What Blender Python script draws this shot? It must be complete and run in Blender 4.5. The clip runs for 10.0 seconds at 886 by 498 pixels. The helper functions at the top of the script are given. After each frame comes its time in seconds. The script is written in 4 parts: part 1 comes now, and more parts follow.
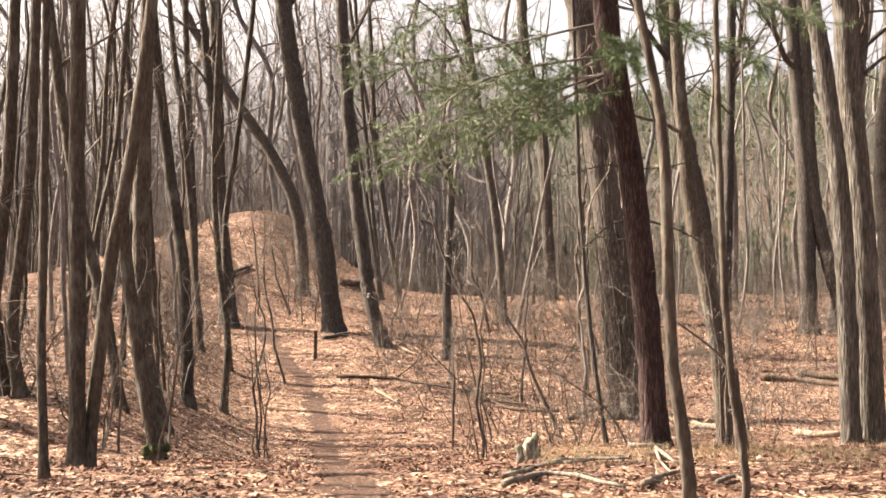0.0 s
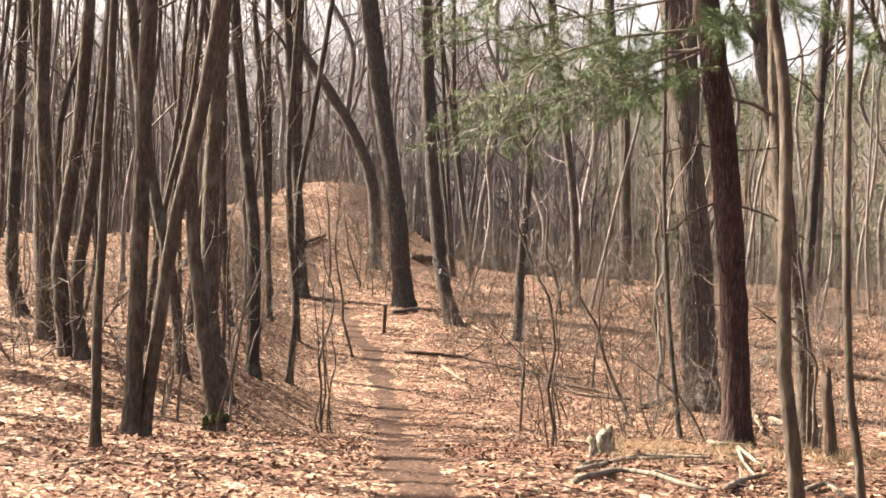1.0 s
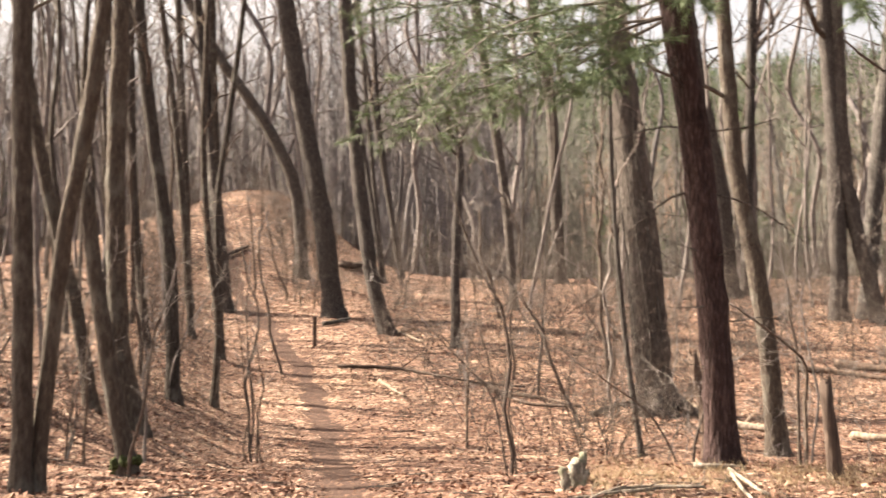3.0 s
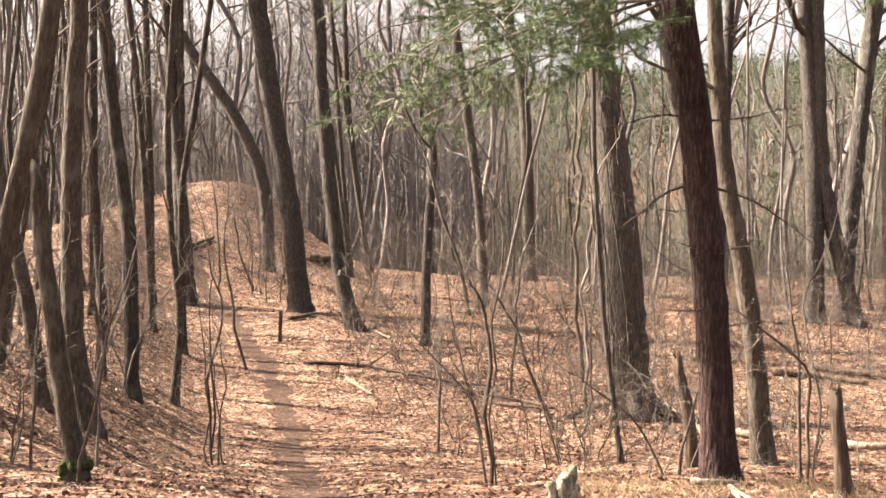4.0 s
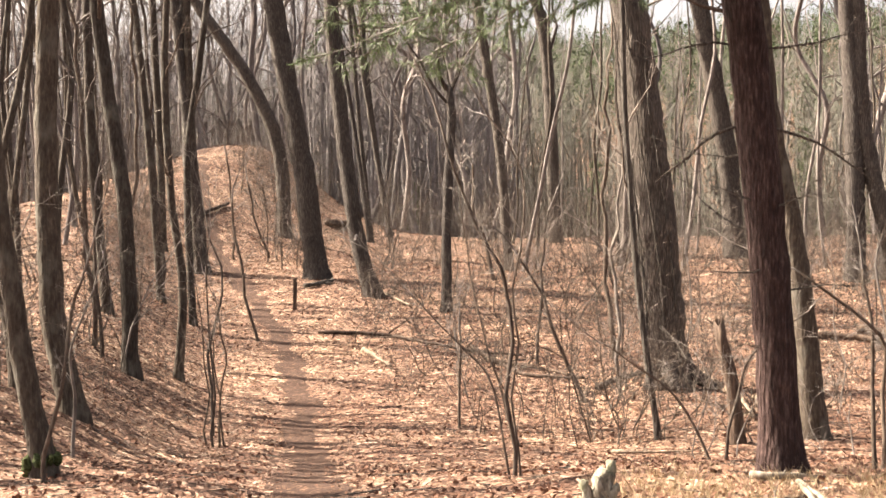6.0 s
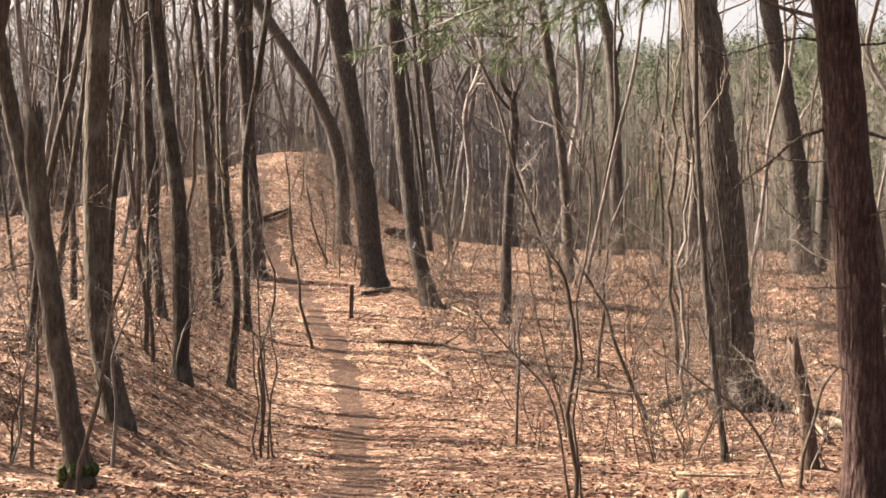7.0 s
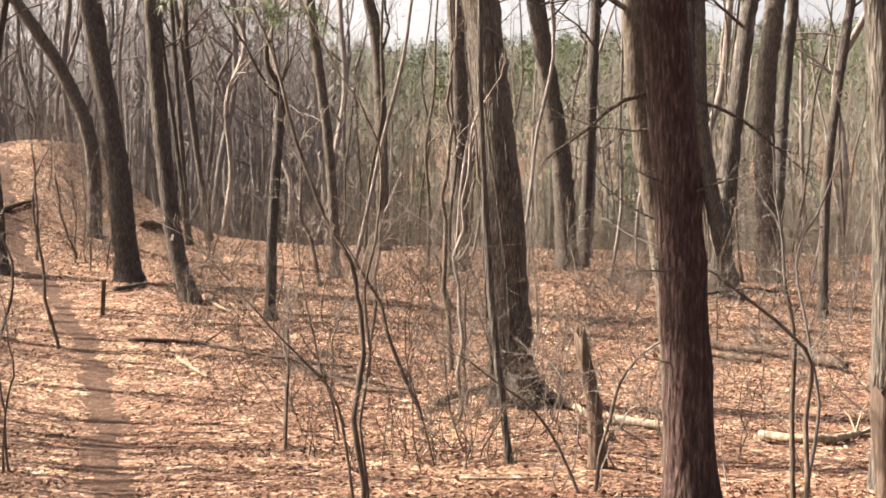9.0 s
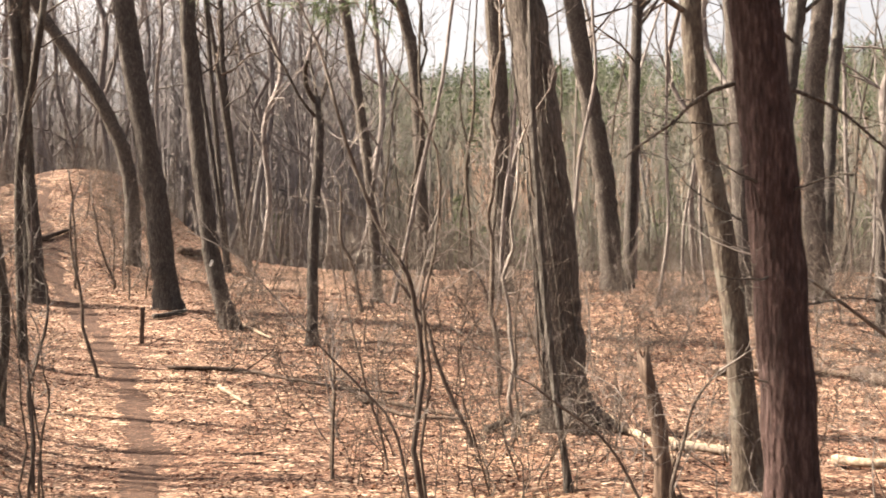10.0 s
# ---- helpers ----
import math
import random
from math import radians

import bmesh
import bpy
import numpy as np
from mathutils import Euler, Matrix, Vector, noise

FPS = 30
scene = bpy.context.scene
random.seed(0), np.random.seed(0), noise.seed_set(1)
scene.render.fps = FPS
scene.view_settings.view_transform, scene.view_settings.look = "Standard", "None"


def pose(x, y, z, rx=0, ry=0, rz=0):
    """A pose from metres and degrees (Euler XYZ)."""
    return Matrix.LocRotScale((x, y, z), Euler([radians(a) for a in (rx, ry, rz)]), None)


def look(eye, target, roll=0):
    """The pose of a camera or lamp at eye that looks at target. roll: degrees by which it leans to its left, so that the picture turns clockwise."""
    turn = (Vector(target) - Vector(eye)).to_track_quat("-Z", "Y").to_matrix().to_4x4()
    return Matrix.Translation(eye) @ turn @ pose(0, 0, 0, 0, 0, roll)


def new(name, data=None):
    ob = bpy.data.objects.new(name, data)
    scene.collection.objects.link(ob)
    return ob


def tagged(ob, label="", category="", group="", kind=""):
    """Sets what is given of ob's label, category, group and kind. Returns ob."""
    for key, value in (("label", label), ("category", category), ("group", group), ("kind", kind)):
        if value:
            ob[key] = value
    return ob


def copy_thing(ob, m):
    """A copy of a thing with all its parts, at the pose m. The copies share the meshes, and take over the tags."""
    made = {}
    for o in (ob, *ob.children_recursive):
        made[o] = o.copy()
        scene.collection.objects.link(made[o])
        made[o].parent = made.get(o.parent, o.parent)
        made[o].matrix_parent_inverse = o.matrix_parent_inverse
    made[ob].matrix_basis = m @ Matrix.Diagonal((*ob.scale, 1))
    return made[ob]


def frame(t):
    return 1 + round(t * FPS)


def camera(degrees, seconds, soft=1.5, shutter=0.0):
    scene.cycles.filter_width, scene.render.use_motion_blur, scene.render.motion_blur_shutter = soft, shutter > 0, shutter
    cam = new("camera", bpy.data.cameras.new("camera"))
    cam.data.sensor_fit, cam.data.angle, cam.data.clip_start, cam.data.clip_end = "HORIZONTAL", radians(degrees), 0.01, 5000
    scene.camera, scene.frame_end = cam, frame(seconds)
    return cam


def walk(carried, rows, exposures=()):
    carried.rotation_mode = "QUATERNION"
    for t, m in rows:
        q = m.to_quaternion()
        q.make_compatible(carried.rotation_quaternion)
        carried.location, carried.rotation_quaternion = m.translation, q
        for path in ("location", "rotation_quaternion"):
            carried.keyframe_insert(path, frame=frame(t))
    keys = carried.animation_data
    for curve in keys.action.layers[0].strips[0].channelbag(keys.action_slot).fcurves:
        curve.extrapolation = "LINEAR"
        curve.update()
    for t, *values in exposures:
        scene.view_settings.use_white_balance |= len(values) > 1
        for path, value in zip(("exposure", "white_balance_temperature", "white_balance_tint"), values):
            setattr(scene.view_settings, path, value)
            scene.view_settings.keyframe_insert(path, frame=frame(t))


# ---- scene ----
# ---- camera and walk ----
def eye(t, x, y, z, yaw, pitch, roll):
    a, b = radians(yaw), radians(pitch)
    e = Vector((x, y, z))
    return t, look(e, e + Vector((-math.sin(a) * math.cos(b), math.cos(a) * math.cos(b), math.sin(b))), roll)


cam = camera(38.0, 10.0, soft=1.6, shutter=0.25)
walk(cam, [
    eye(0.0, 0.001, 0.000, 1.600, 0.23, 2.35, -0.45),
    eye(0.5, -0.017, 0.348, 1.585, 0.56, 1.43, -0.17),
    eye(1.0, -0.042, 0.694, 1.608, 3.48, 1.30, 2.19),
    eye(1.5, -0.095, 1.139, 1.638, 5.38, 0.94, -0.61),
    eye(2.0, -0.147, 1.484, 1.647, 4.15, 0.59, -1.63),
    eye(2.5, -0.175, 1.954, 1.650, 3.66, 0.46, 0.92),
    eye(3.0, -0.251, 2.484, 1.665, 0.21, 1.54, -0.28),
    eye(3.2, -0.293, 2.644, 1.667, -1.80, 1.13, -1.71),
    eye(4.3, -0.372, 3.690, 1.679, -1.06, 1.37, 1.02),
    eye(4.5, -0.366, 3.866, 1.677, -2.01, 1.08, -0.98),
    eye(5.0, -0.344, 4.236, 1.637, -1.17, 2.14, 0.91),
    eye(5.2, -0.333, 4.393, 1.635, -1.10, 2.05, 1.45),
    eye(6.3, -0.191, 5.298, 1.666, 0.06, -0.71, -0.75),
    eye(6.5, -0.184, 5.445, 1.656, 0.27, -0.08, 0.76),
    eye(7.0, -0.222, 5.712, 1.634, 2.51, 0.16, 0.72),
    eye(7.5, -0.169, 5.984, 1.619, 2.04, -2.51, -0.34),
    eye(8.0, -0.255, 6.309, 1.600, -3.17, -2.49, 0.46),
    eye(8.5, -0.248, 6.701, 1.536, -4.88, -1.44, -1.03),
    eye(9.0, -0.334, 7.061, 1.508, -8.13, 0.24, 0.93),
    eye(9.5, -0.358, 7.420, 1.468, -8.93, 1.12, -1.67),
    eye(10.0, -0.406, 7.838, 1.422, -6.48, 1.38, 0.11),
], exposures=[(0.0, 2.50, 7400, 13), (3.0, 2.50, 7400, 13), (5.0, 2.60, 7400, 13), (6.5, 2.45, 7400, 13), (7.5, 2.24, 7400, 14), (8.5, 2.27, 7400, 14), (9.2, 2.42, 7400, 13), (10.0, 2.45, 7400, 13)])

# ---- sky and sun ----
SUN_EL, SUN_AZ = 40.0, 70.0  # degrees above the horizon; degrees to the left of straight ahead
world = bpy.data.worlds.new("sky")
scene.world = world
world.use_nodes = True
wn = world.node_tree.nodes
sky = wn.new("ShaderNodeTexSky")
sky.sky_type, sky.sun_disc = "NISHITA", False
sky.sun_elevation, sky.sun_rotation = radians(SUN_EL), radians(-SUN_AZ)
sky.air_density, sky.dust_density, sky.ozone_density = 0.7, 7.0, 0.0
thin_cloud = wn.new("ShaderNodeHueSaturation")  # a veil of high cloud pales the blue
thin_cloud.inputs["Saturation"].default_value = 0.45
wn["Background"].inputs["Strength"].default_value = 0.078
world.node_tree.links.new(sky.outputs[0], thin_cloud.inputs["Color"])
world.node_tree.links.new(thin_cloud.outputs[0], wn["Background"].inputs["Color"])
sun = new("sun", bpy.data.lights.new("sun", "SUN"))
sun.data.energy, sun.data.angle, sun.data.color = 5.0, radians(0.6), (1.0, 0.92, 0.80)
sun.matrix_world = look((-math.sin(radians(SUN_AZ)) * 50 * math.cos(radians(SUN_EL)), math.cos(radians(SUN_AZ)) * 50 * math.cos(radians(SUN_EL)),
                         50 * math.sin(radians(SUN_EL))), (0, 0, 0))


# ---- materials ----
class Nodes:
    """Short hand for a node material."""

    def __init__(self, name):
        self.mat = bpy.data.materials.new(name)
        self.mat.use_nodes = True
        self.t = self.mat.node_tree
        self.bsdf = self.t.nodes["Principled BSDF"]

    def add(self, kind, **values):
        n = self.t.nodes.new(kind)
        for k, v in values.items():
            n.inputs[k.replace("_", " ")].default_value = v
        return n

    def join(self, a, b, out=0, to=0):
        self.t.links.new(a.outputs[out], b.inputs[to])

    def coords(self, scale, kind="Object"):
        c, m = self.add("ShaderNodeTexCoord"), self.add("ShaderNodeMapping")
        m.inputs["Scale"].default_value = scale
        self.join(c, m, kind)
        return m

    def noise(self, coords, scale, detail=4.0, rough=0.6):
        n = self.add("ShaderNodeTexNoise", Scale=scale, Detail=detail, Roughness=rough)
        self.join(coords, n, 0, "Vector")
        return n

    def ramp(self, source, stops, out=0):
        r = self.add("ShaderNodeValToRGB")
        e = r.color_ramp.elements
        while len(e) < len(stops):
            e.new(0.5)
        for q, (at, c) in zip(e, stops):
            q.position, q.color = at, (*c, 1) if len(c) == 3 else c
        self.join(source, r, out, 0)
        return r

    def mix(self, a, b, fac, kind="MIX"):
        m = self.t.nodes.new("ShaderNodeMix")
        m.data_type, m.blend_type = "RGBA", kind
        for src, slot in ((a, 6), (b, 7)):
            if isinstance(src, tuple):
                m.inputs[slot].default_value = (*src, 1)
            else:
                self.t.links.new(src, m.inputs[slot])
        if isinstance(fac, float):
            m.inputs[0].default_value = fac
        else:
            self.t.links.new(fac, m.inputs[0])
        return m.outputs[2]

    def bump(self, height, strength, distance):
        b = self.add("ShaderNodeBump", Strength=strength, Distance=distance)
        self.t.links.new(height, b.inputs["Height"])
        self.t.links.new(b.outputs[0], self.bsdf.inputs["Normal"])

    def done(self, color, rough=0.85, spec=0.25):
        if isinstance(color, tuple):
            self.bsdf.inputs["Base Color"].default_value = (*color, 1)
        else:
            self.t.links.new(color, self.bsdf.inputs["Base Color"])
        self.bsdf.inputs["Roughness"].default_value = rough
        self.bsdf.inputs["Specular IOR Level"].default_value = spec
        return self.mat


def bark(name, dark, mid, light, scale, stretch, depth, lichen=None):
    """Furrowed bark: ridges along the trunk, blotches over it."""
    n = Nodes(name)
    c = n.coords((1, 1, stretch))
    wide = n.coords((1, 1, 0.5))
    ridge = n.noise(c, scale, 6, 0.65)
    cells = n.add("ShaderNodeTexVoronoi", Scale=scale * 0.8)
    n.join(c, cells, 0, "Vector")
    blotch = n.noise(wide, 3.5, 4, 0.6)
    tone = n.ramp(ridge, ((0.3, dark), (0.52, mid), (0.75, light)))
    info = n.add("ShaderNodeObjectInfo")
    shade = n.ramp(info, ((0.0, (0.72, 0.72, 0.74)), (1.0, (1.15, 1.1, 1.05))), "Random")
    col = n.mix(tone.outputs[0], shade.outputs[0], 1.0, "MULTIPLY")
    spots = n.ramp(blotch, ((0.55, (0, 0, 0)), (0.72, (1, 1, 1))))
    if lichen:
        col = n.mix(col, lichen, spots.outputs[0])
    else:
        col = n.mix(col, n.mix(col, (0.55, 0.55, 0.55), 1.0, "MULTIPLY"), spots.outputs[0])
    add = n.add("ShaderNodeMath")
    add.operation = "ADD"
    n.join(ridge, add, 0, 0)
    n.join(cells, add, "Distance", 1)
    n.bump(add.outputs[0], 0.9, depth)
    return n.done(col, 0.9, 0.15)


BARK_OAK = bark("oak_bark", (0.028, 0.0245, 0.0225), (0.068, 0.0595, 0.0545), (0.175, 0.159, 0.148), 42, 0.15, 0.035)
BARK_PINE = bark("pine_bark", (0.02, 0.0125, 0.012), (0.056, 0.034, 0.0315), (0.165, 0.112, 0.103), 46, 0.2, 0.04)
BARK_POLE = bark("smooth_bark", (0.026, 0.021, 0.018), (0.06, 0.05, 0.042), (0.125, 0.11, 0.094), 30, 0.28, 0.016, (0.11, 0.104, 0.09))
BARK_PALE = bark("pale_bark", (0.028, 0.025, 0.0225), (0.074, 0.067, 0.062), (0.19, 0.177, 0.164), 40, 0.13, 0.04, (0.15, 0.143, 0.128))
BARK_TWIG = bark("twig_bark", (0.075, 0.066, 0.061), (0.16, 0.144, 0.135), (0.31, 0.285, 0.27), 9, 0.3, 0.003)
BARK_STEM = bark("sapling_bark", (0.04, 0.031, 0.026), (0.088, 0.07, 0.059), (0.17, 0.143, 0.124), 30, 0.3, 0.004, (0.15, 0.138, 0.12))
# hillside and treetop twigs: distant haze painted in as paler bark
BARK_HAZE = bark("hazed_hillside_bark", (0.078, 0.08, 0.068), (0.132, 0.134, 0.116), (0.21, 0.21, 0.188), 9, 0.3, 0.003)
BARK_MIST = bark("hazed_treetop_bark", (0.15, 0.136, 0.138), (0.235, 0.217, 0.22), (0.34, 0.32, 0.322), 9, 0.3, 0.003)
BARK_BARE = bark("barkless_wood", (0.10, 0.078, 0.06), (0.215, 0.172, 0.135), (0.36, 0.30, 0.245), 22, 0.12, 0.008)
# paler than BARK_OAK, with the haze of distance in its colour
BARK_FAR = bark("hazed_far_bark", (0.085, 0.076, 0.075), (0.15, 0.136, 0.134), (0.25, 0.23, 0.225), 9, 0.3, 0.003)
BARK_GREY = bark("weathered_wood", (0.07, 0.06, 0.05), (0.17, 0.15, 0.125), (0.32, 0.29, 0.25), 24, 0.15, 0.01)
BARK_DARK = bark("rotten_wood", (0.03, 0.022, 0.018), (0.085, 0.062, 0.05), (0.20, 0.15, 0.12), 20, 0.15, 0.02)


def litter_material():
    """Overlapping dead leaves: cells of many tones with shade painted into the gaps, smaller bits strewn over them,
    drifts and darker patches.
    """
    n = Nodes("leaf_litter")
    c = n.coords((1, 1, 1))
    wob = n.noise(c, 14.0, 3)
    bent = n.mix(c.outputs[0], wob.outputs["Color"], 0.06)
    layers = []
    for scale in (13.0, 24.0):
        v = n.add("ShaderNodeTexVoronoi", Scale=scale)
        e = n.add("ShaderNodeTexVoronoi", Scale=scale)
        e.feature = "DISTANCE_TO_EDGE"
        for q in (v, e):
            n.t.links.new(bent, q.inputs["Vector"])
        s = n.add("ShaderNodeSeparateColor")
        n.join(v, s, "Color")
        tone = n.ramp(s, ((0.0, (0.028, 0.015, 0.011)), (0.25, (0.078, 0.041, 0.03)), (0.55, (0.175, 0.102, 0.073)), (0.85, (0.3, 0.198, 0.147)), (1.0, (0.44, 0.34, 0.268))))
        # cell edges darkened to paint the shade between overlapping leaves
        gap_shade = n.ramp(e, ((0.0, (0.2, 0.18, 0.17)), (0.07, (0.85, 0.85, 0.85)), (0.3, (1.05, 1.05, 1.05))))
        layers.append((n.mix(tone.outputs[0], gap_shade.outputs[0], 1.0, "MULTIPLY"), s))
    pick = n.ramp(n.noise(c, 9.0, 3), ((0.49, (0, 0, 0)), (0.52, (1, 1, 1))))
    col = n.mix(layers[0][0], layers[1][0], pick.outputs[0])
    big, drift = n.noise(c, 0.4, 3), n.noise(c, 2.6, 5, 0.7)
    col = n.mix(col, n.ramp(big, ((0.36, (0.76, 0.71, 0.69)), (0.5, (0.95, 0.95, 0.95)), (0.66, (1.15, 1.17, 1.13)))).outputs[0], 1.0, "MULTIPLY")
    col = n.mix(col, n.ramp(drift, ((0.34, (0.5, 0.46, 0.44)), (0.5, (0.93, 0.93, 0.93)), (0.66, (1.3, 1.3, 1.3)))).outputs[0], 1.0, "MULTIPLY")
    n.bump(layers[0][1].outputs[0], 1.0, 0.06)
    return n.done(col, 0.9, 0.1)


def leaf_material():
    n = Nodes("dry_leaf")
    g = n.add("ShaderNodeNewGeometry")
    tone = n.ramp(g, ((0.0, (0.062, 0.03, 0.022)), (0.3, (0.13, 0.068, 0.049)), (0.7, (0.215, 0.126, 0.092)), (0.95, (0.315, 0.209, 0.164)), (1.0, (0.45, 0.345, 0.285))), "Random Per Island")
    c = n.coords((1, 1, 1))
    vein, drift = n.noise(c, 60, 3), n.noise(c, 2.6, 5, 0.7)
    col = n.mix(tone.outputs[0], n.ramp(vein, ((0.3, (0.7, 0.66, 0.62)), (0.7, (1.05, 1.02, 1.0)))).outputs[0], 1.0, "MULTIPLY")
    col = n.mix(col, n.ramp(drift, ((0.34, (0.6, 0.55, 0.52)), (0.52, (1.0, 1.0, 1.0)), (0.66, (1.2, 1.2, 1.2)))).outputs[0], 1.0, "MULTIPLY")
    big = n.noise(c, 0.4, 3)
    col = n.mix(col, n.ramp(big, ((0.36, (0.8, 0.75, 0.73)), (0.5, (1.0, 1.0, 1.0)), (0.66, (1.2, 1.22, 1.18)))).outputs[0], 1.0, "MULTIPLY")
    return n.done(col, 0.8, 0.15)


def soil_material():
    """Trodden earth mixed with crumbled leaves."""
    n = Nodes("trodden_earth")
    c = n.coords((1, 1, 1))
    fine, mid, patch = n.noise(c, 70, 6, 0.7), n.noise(c, 6, 5, 0.65), n.noise(c, 11, 5, 0.7)
    earth = n.ramp(fine, ((0.3, (0.022, 0.014, 0.0115)), (0.55, (0.06, 0.038, 0.031)), (0.8, (0.125, 0.084, 0.068))))
    v = n.add("ShaderNodeTexVoronoi", Scale=42.0)
    n.join(c, v, 0, "Vector")
    s = n.add("ShaderNodeSeparateColor")
    n.join(v, s, "Color")
    bits = n.ramp(s, ((0.0, (0.032, 0.018, 0.014)), (0.55, (0.085, 0.05, 0.037)), (1.0, (0.22, 0.14, 0.102))))
    col = n.mix(earth.outputs[0], bits.outputs[0], n.ramp(patch, ((0.44, (0, 0, 0)), (0.62, (0.9, 0.9, 0.9)))).outputs[0])
    col = n.mix(col, n.ramp(mid, ((0.3, (0.68, 0.66, 0.64)), (0.7, (1.15, 1.12, 1.1)))).outputs[0], 1.0, "MULTIPLY")
    h = n.mix(fine.outputs["Color"], s.outputs[0], 0.4)
    n.bump(h, 1.0, 0.03)
    return n.done(col, 0.95, 0.1)


def needle_material(name, a, b, rough=0.55, spec=0.3):
    n = Nodes(name)
    g = n.add("ShaderNodeNewGeometry")
    tone = n.ramp(g, ((0.0, a), (1.0, b)), "Random Per Island")
    return n.done(tone.outputs[0], rough, spec)


LITTER, LEAF, SOIL = litter_material(), leaf_material(), soil_material()
NEEDLES = needle_material("pine_needles", (0.044, 0.076, 0.031), (0.115, 0.165, 0.07))
FAR_NEEDLES = needle_material("far_needles", (0.04, 0.057, 0.032), (0.086, 0.11, 0.06), 0.95, 0.02)
MID_NEEDLES = needle_material("mid_needles", (0.06, 0.08, 0.045), (0.12, 0.145, 0.08), 0.9, 0.05)
GRASS = needle_material("dry_grass", (0.27, 0.20, 0.12), (0.46, 0.37, 0.24))

# ---- the lie of the land ----
def ease(a, b, v):
    """0 below a, 1 above b, smooth between."""
    s = np.clip((np.asarray(v, float) - a) / (b - a), 0.0, 1.0)
    return s * s * (3 - 2 * s)


def run(v, knots):
    """A smooth curve through (place, value) knots."""
    k, h = np.array(knots, float).T
    d = np.gradient(h, k)
    v = np.clip(np.asarray(v, float), k[0], k[-1])
    i = np.clip(np.searchsorted(k, v) - 1, 0, len(k) - 2)
    w = k[i + 1] - k[i]
    s = (v - k[i]) / w
    return (h[i] * (1 + 2 * s) + d[i] * w * s) * (1 - s) ** 2 + (h[i + 1] * (3 - 2 * s) - d[i + 1] * w * (1 - s)) * s * s


DIP = ((-400, 0.3), (-30, 0.3), (0, 0.05), (9, 0.02), (13, -0.08), (16, -0.38), (19, -0.8), (22.5, -1.08), (25.5, -1.15), (29, -1.0),
       (34, -0.52), (39, 0.08), (44, 0.66), (50, 0.92), (56, 1.35), (64, 1.8), (80, 1.5), (100, 0.2), (130, -3), (180, 2), (300, 30), (460, 60), (900, 66), (2500, 60))


def trail_x(y):
    return run(y, ((-10, 0.1), (8, -0.45), (15, -1.25), (22, -2.0), (30, -3.0), (38, -4.75), (46, -7.0), (56, -9.6), (72, -12.5), (95, -18)))


def ripple(x, y, s):
    return (np.sin(1.7 * x * s + 1.3 * np.sin(0.9 * y * s + 1)) + np.sin(1.9 * y * s + 1.1 * np.sin(1.3 * x * s + 2)) + np.sin((x + 0.8 * y) * 2.6 * s)) / 3


def ground_z(x, y):
    x, y = np.asarray(x, float), np.asarray(y, float)
    off = trail_x(y) - x
    lump = ease(0.2, 1.6, x) * (1 - ease(7, 12, x))
    far = 1 - 0.12 * ease(150, 300, y) * (1 - ease(-0.25, 0.1, x / np.maximum(y, 1.0)))
    z = run(y - 1.6 * lump * ease(8, 13, y) * (1 - ease(14.5, 19, y)), DIP) * far
    z = z + 1.3 * ease(1.2, 4.6, off) * ease(15.5, 20, y) * (1 - ease(48, 70, y))
    z = z + 2.5 * ease(5, 40, off) * (1 - ease(60, 140, y))
    z = z + 0.22 * ease(2, 4, x) * ease(20, 24, y) * (1 - ease(28, 36, y))
    c = (x + 10.4) / np.where(x > -10.4, 5.1, 6.8)
    z = z + 5.0 * np.exp(-c * c) * ease(40, 74, y) * (1 - ease(84, 150, y))
    z = z + np.clip(x, -200, 400) * 0.09 * ease(180, 460, y)
    z = z + (0.05 * ripple(x, y, 0.6) + 0.025 * ripple(x + 5, y, 1.9)) * ease(6, 10, y)
    z = z + 0.15 * ripple(x + 3, y, 0.33) * ease(33, 42, y) * (1 - ease(70, 110, y))
    return z - 0.06 * np.exp(-(off / 0.55) ** 2) * (1 - ease(60, 80, y))


# ---- building blocks ----
def link_mesh(name, verts, faces, mat, smooth=True):
    me = bpy.data.meshes.new(name)
    me.from_pydata(verts, [], faces)
    me.materials.append(mat)
    if smooth:
        me.polygons.foreach_set("use_smooth", np.ones(len(me.polygons), bool))
    me.update()
    return me


def part(name, mesh, parent, label="", kind=""):
    ob = new(name, mesh)
    ob.parent = parent
    if kind:
        ob["kind"] = kind
    if label:
        ob["label"] = label
    return ob


def thing(name, x, y, z, label, category, group="", kind=""):
    ob = new(name)
    ob.matrix_world = pose(x, y, z)
    ob.empty_display_size = 0.2
    return tagged(ob, label, category, group, kind)


def spline(pts, step):
    """Points of a smooth curve through pts, about step apart."""
    p = np.array(pts, float)
    p = np.vstack([2 * p[0] - p[1], p, 2 * p[-1] - p[-2]])
    out = []
    for i in range(1, len(p) - 2):
        n = max(1, int(np.ceil(np.linalg.norm(p[i + 1] - p[i]) / step)))
        for s in np.arange(n) / n:
            out.append(0.5 * (2 * p[i] + (p[i + 1] - p[i - 1]) * s + (2 * p[i - 1] - 5 * p[i] + 4 * p[i + 1] - p[i + 2]) * s * s
                              + (3 * p[i] - p[i - 1] - 3 * p[i + 1] + p[i + 2]) * s ** 3))
    out.append(p[-2])
    return np.array(out)


def cross(a, b):
    a, b = np.asarray(a, float), np.asarray(b, float)
    return np.stack([a[..., 1] * b[..., 2] - a[..., 2] * b[..., 1], a[..., 2] * b[..., 0] - a[..., 0] * b[..., 2],
                     a[..., 0] * b[..., 1] - a[..., 1] * b[..., 0]], -1)


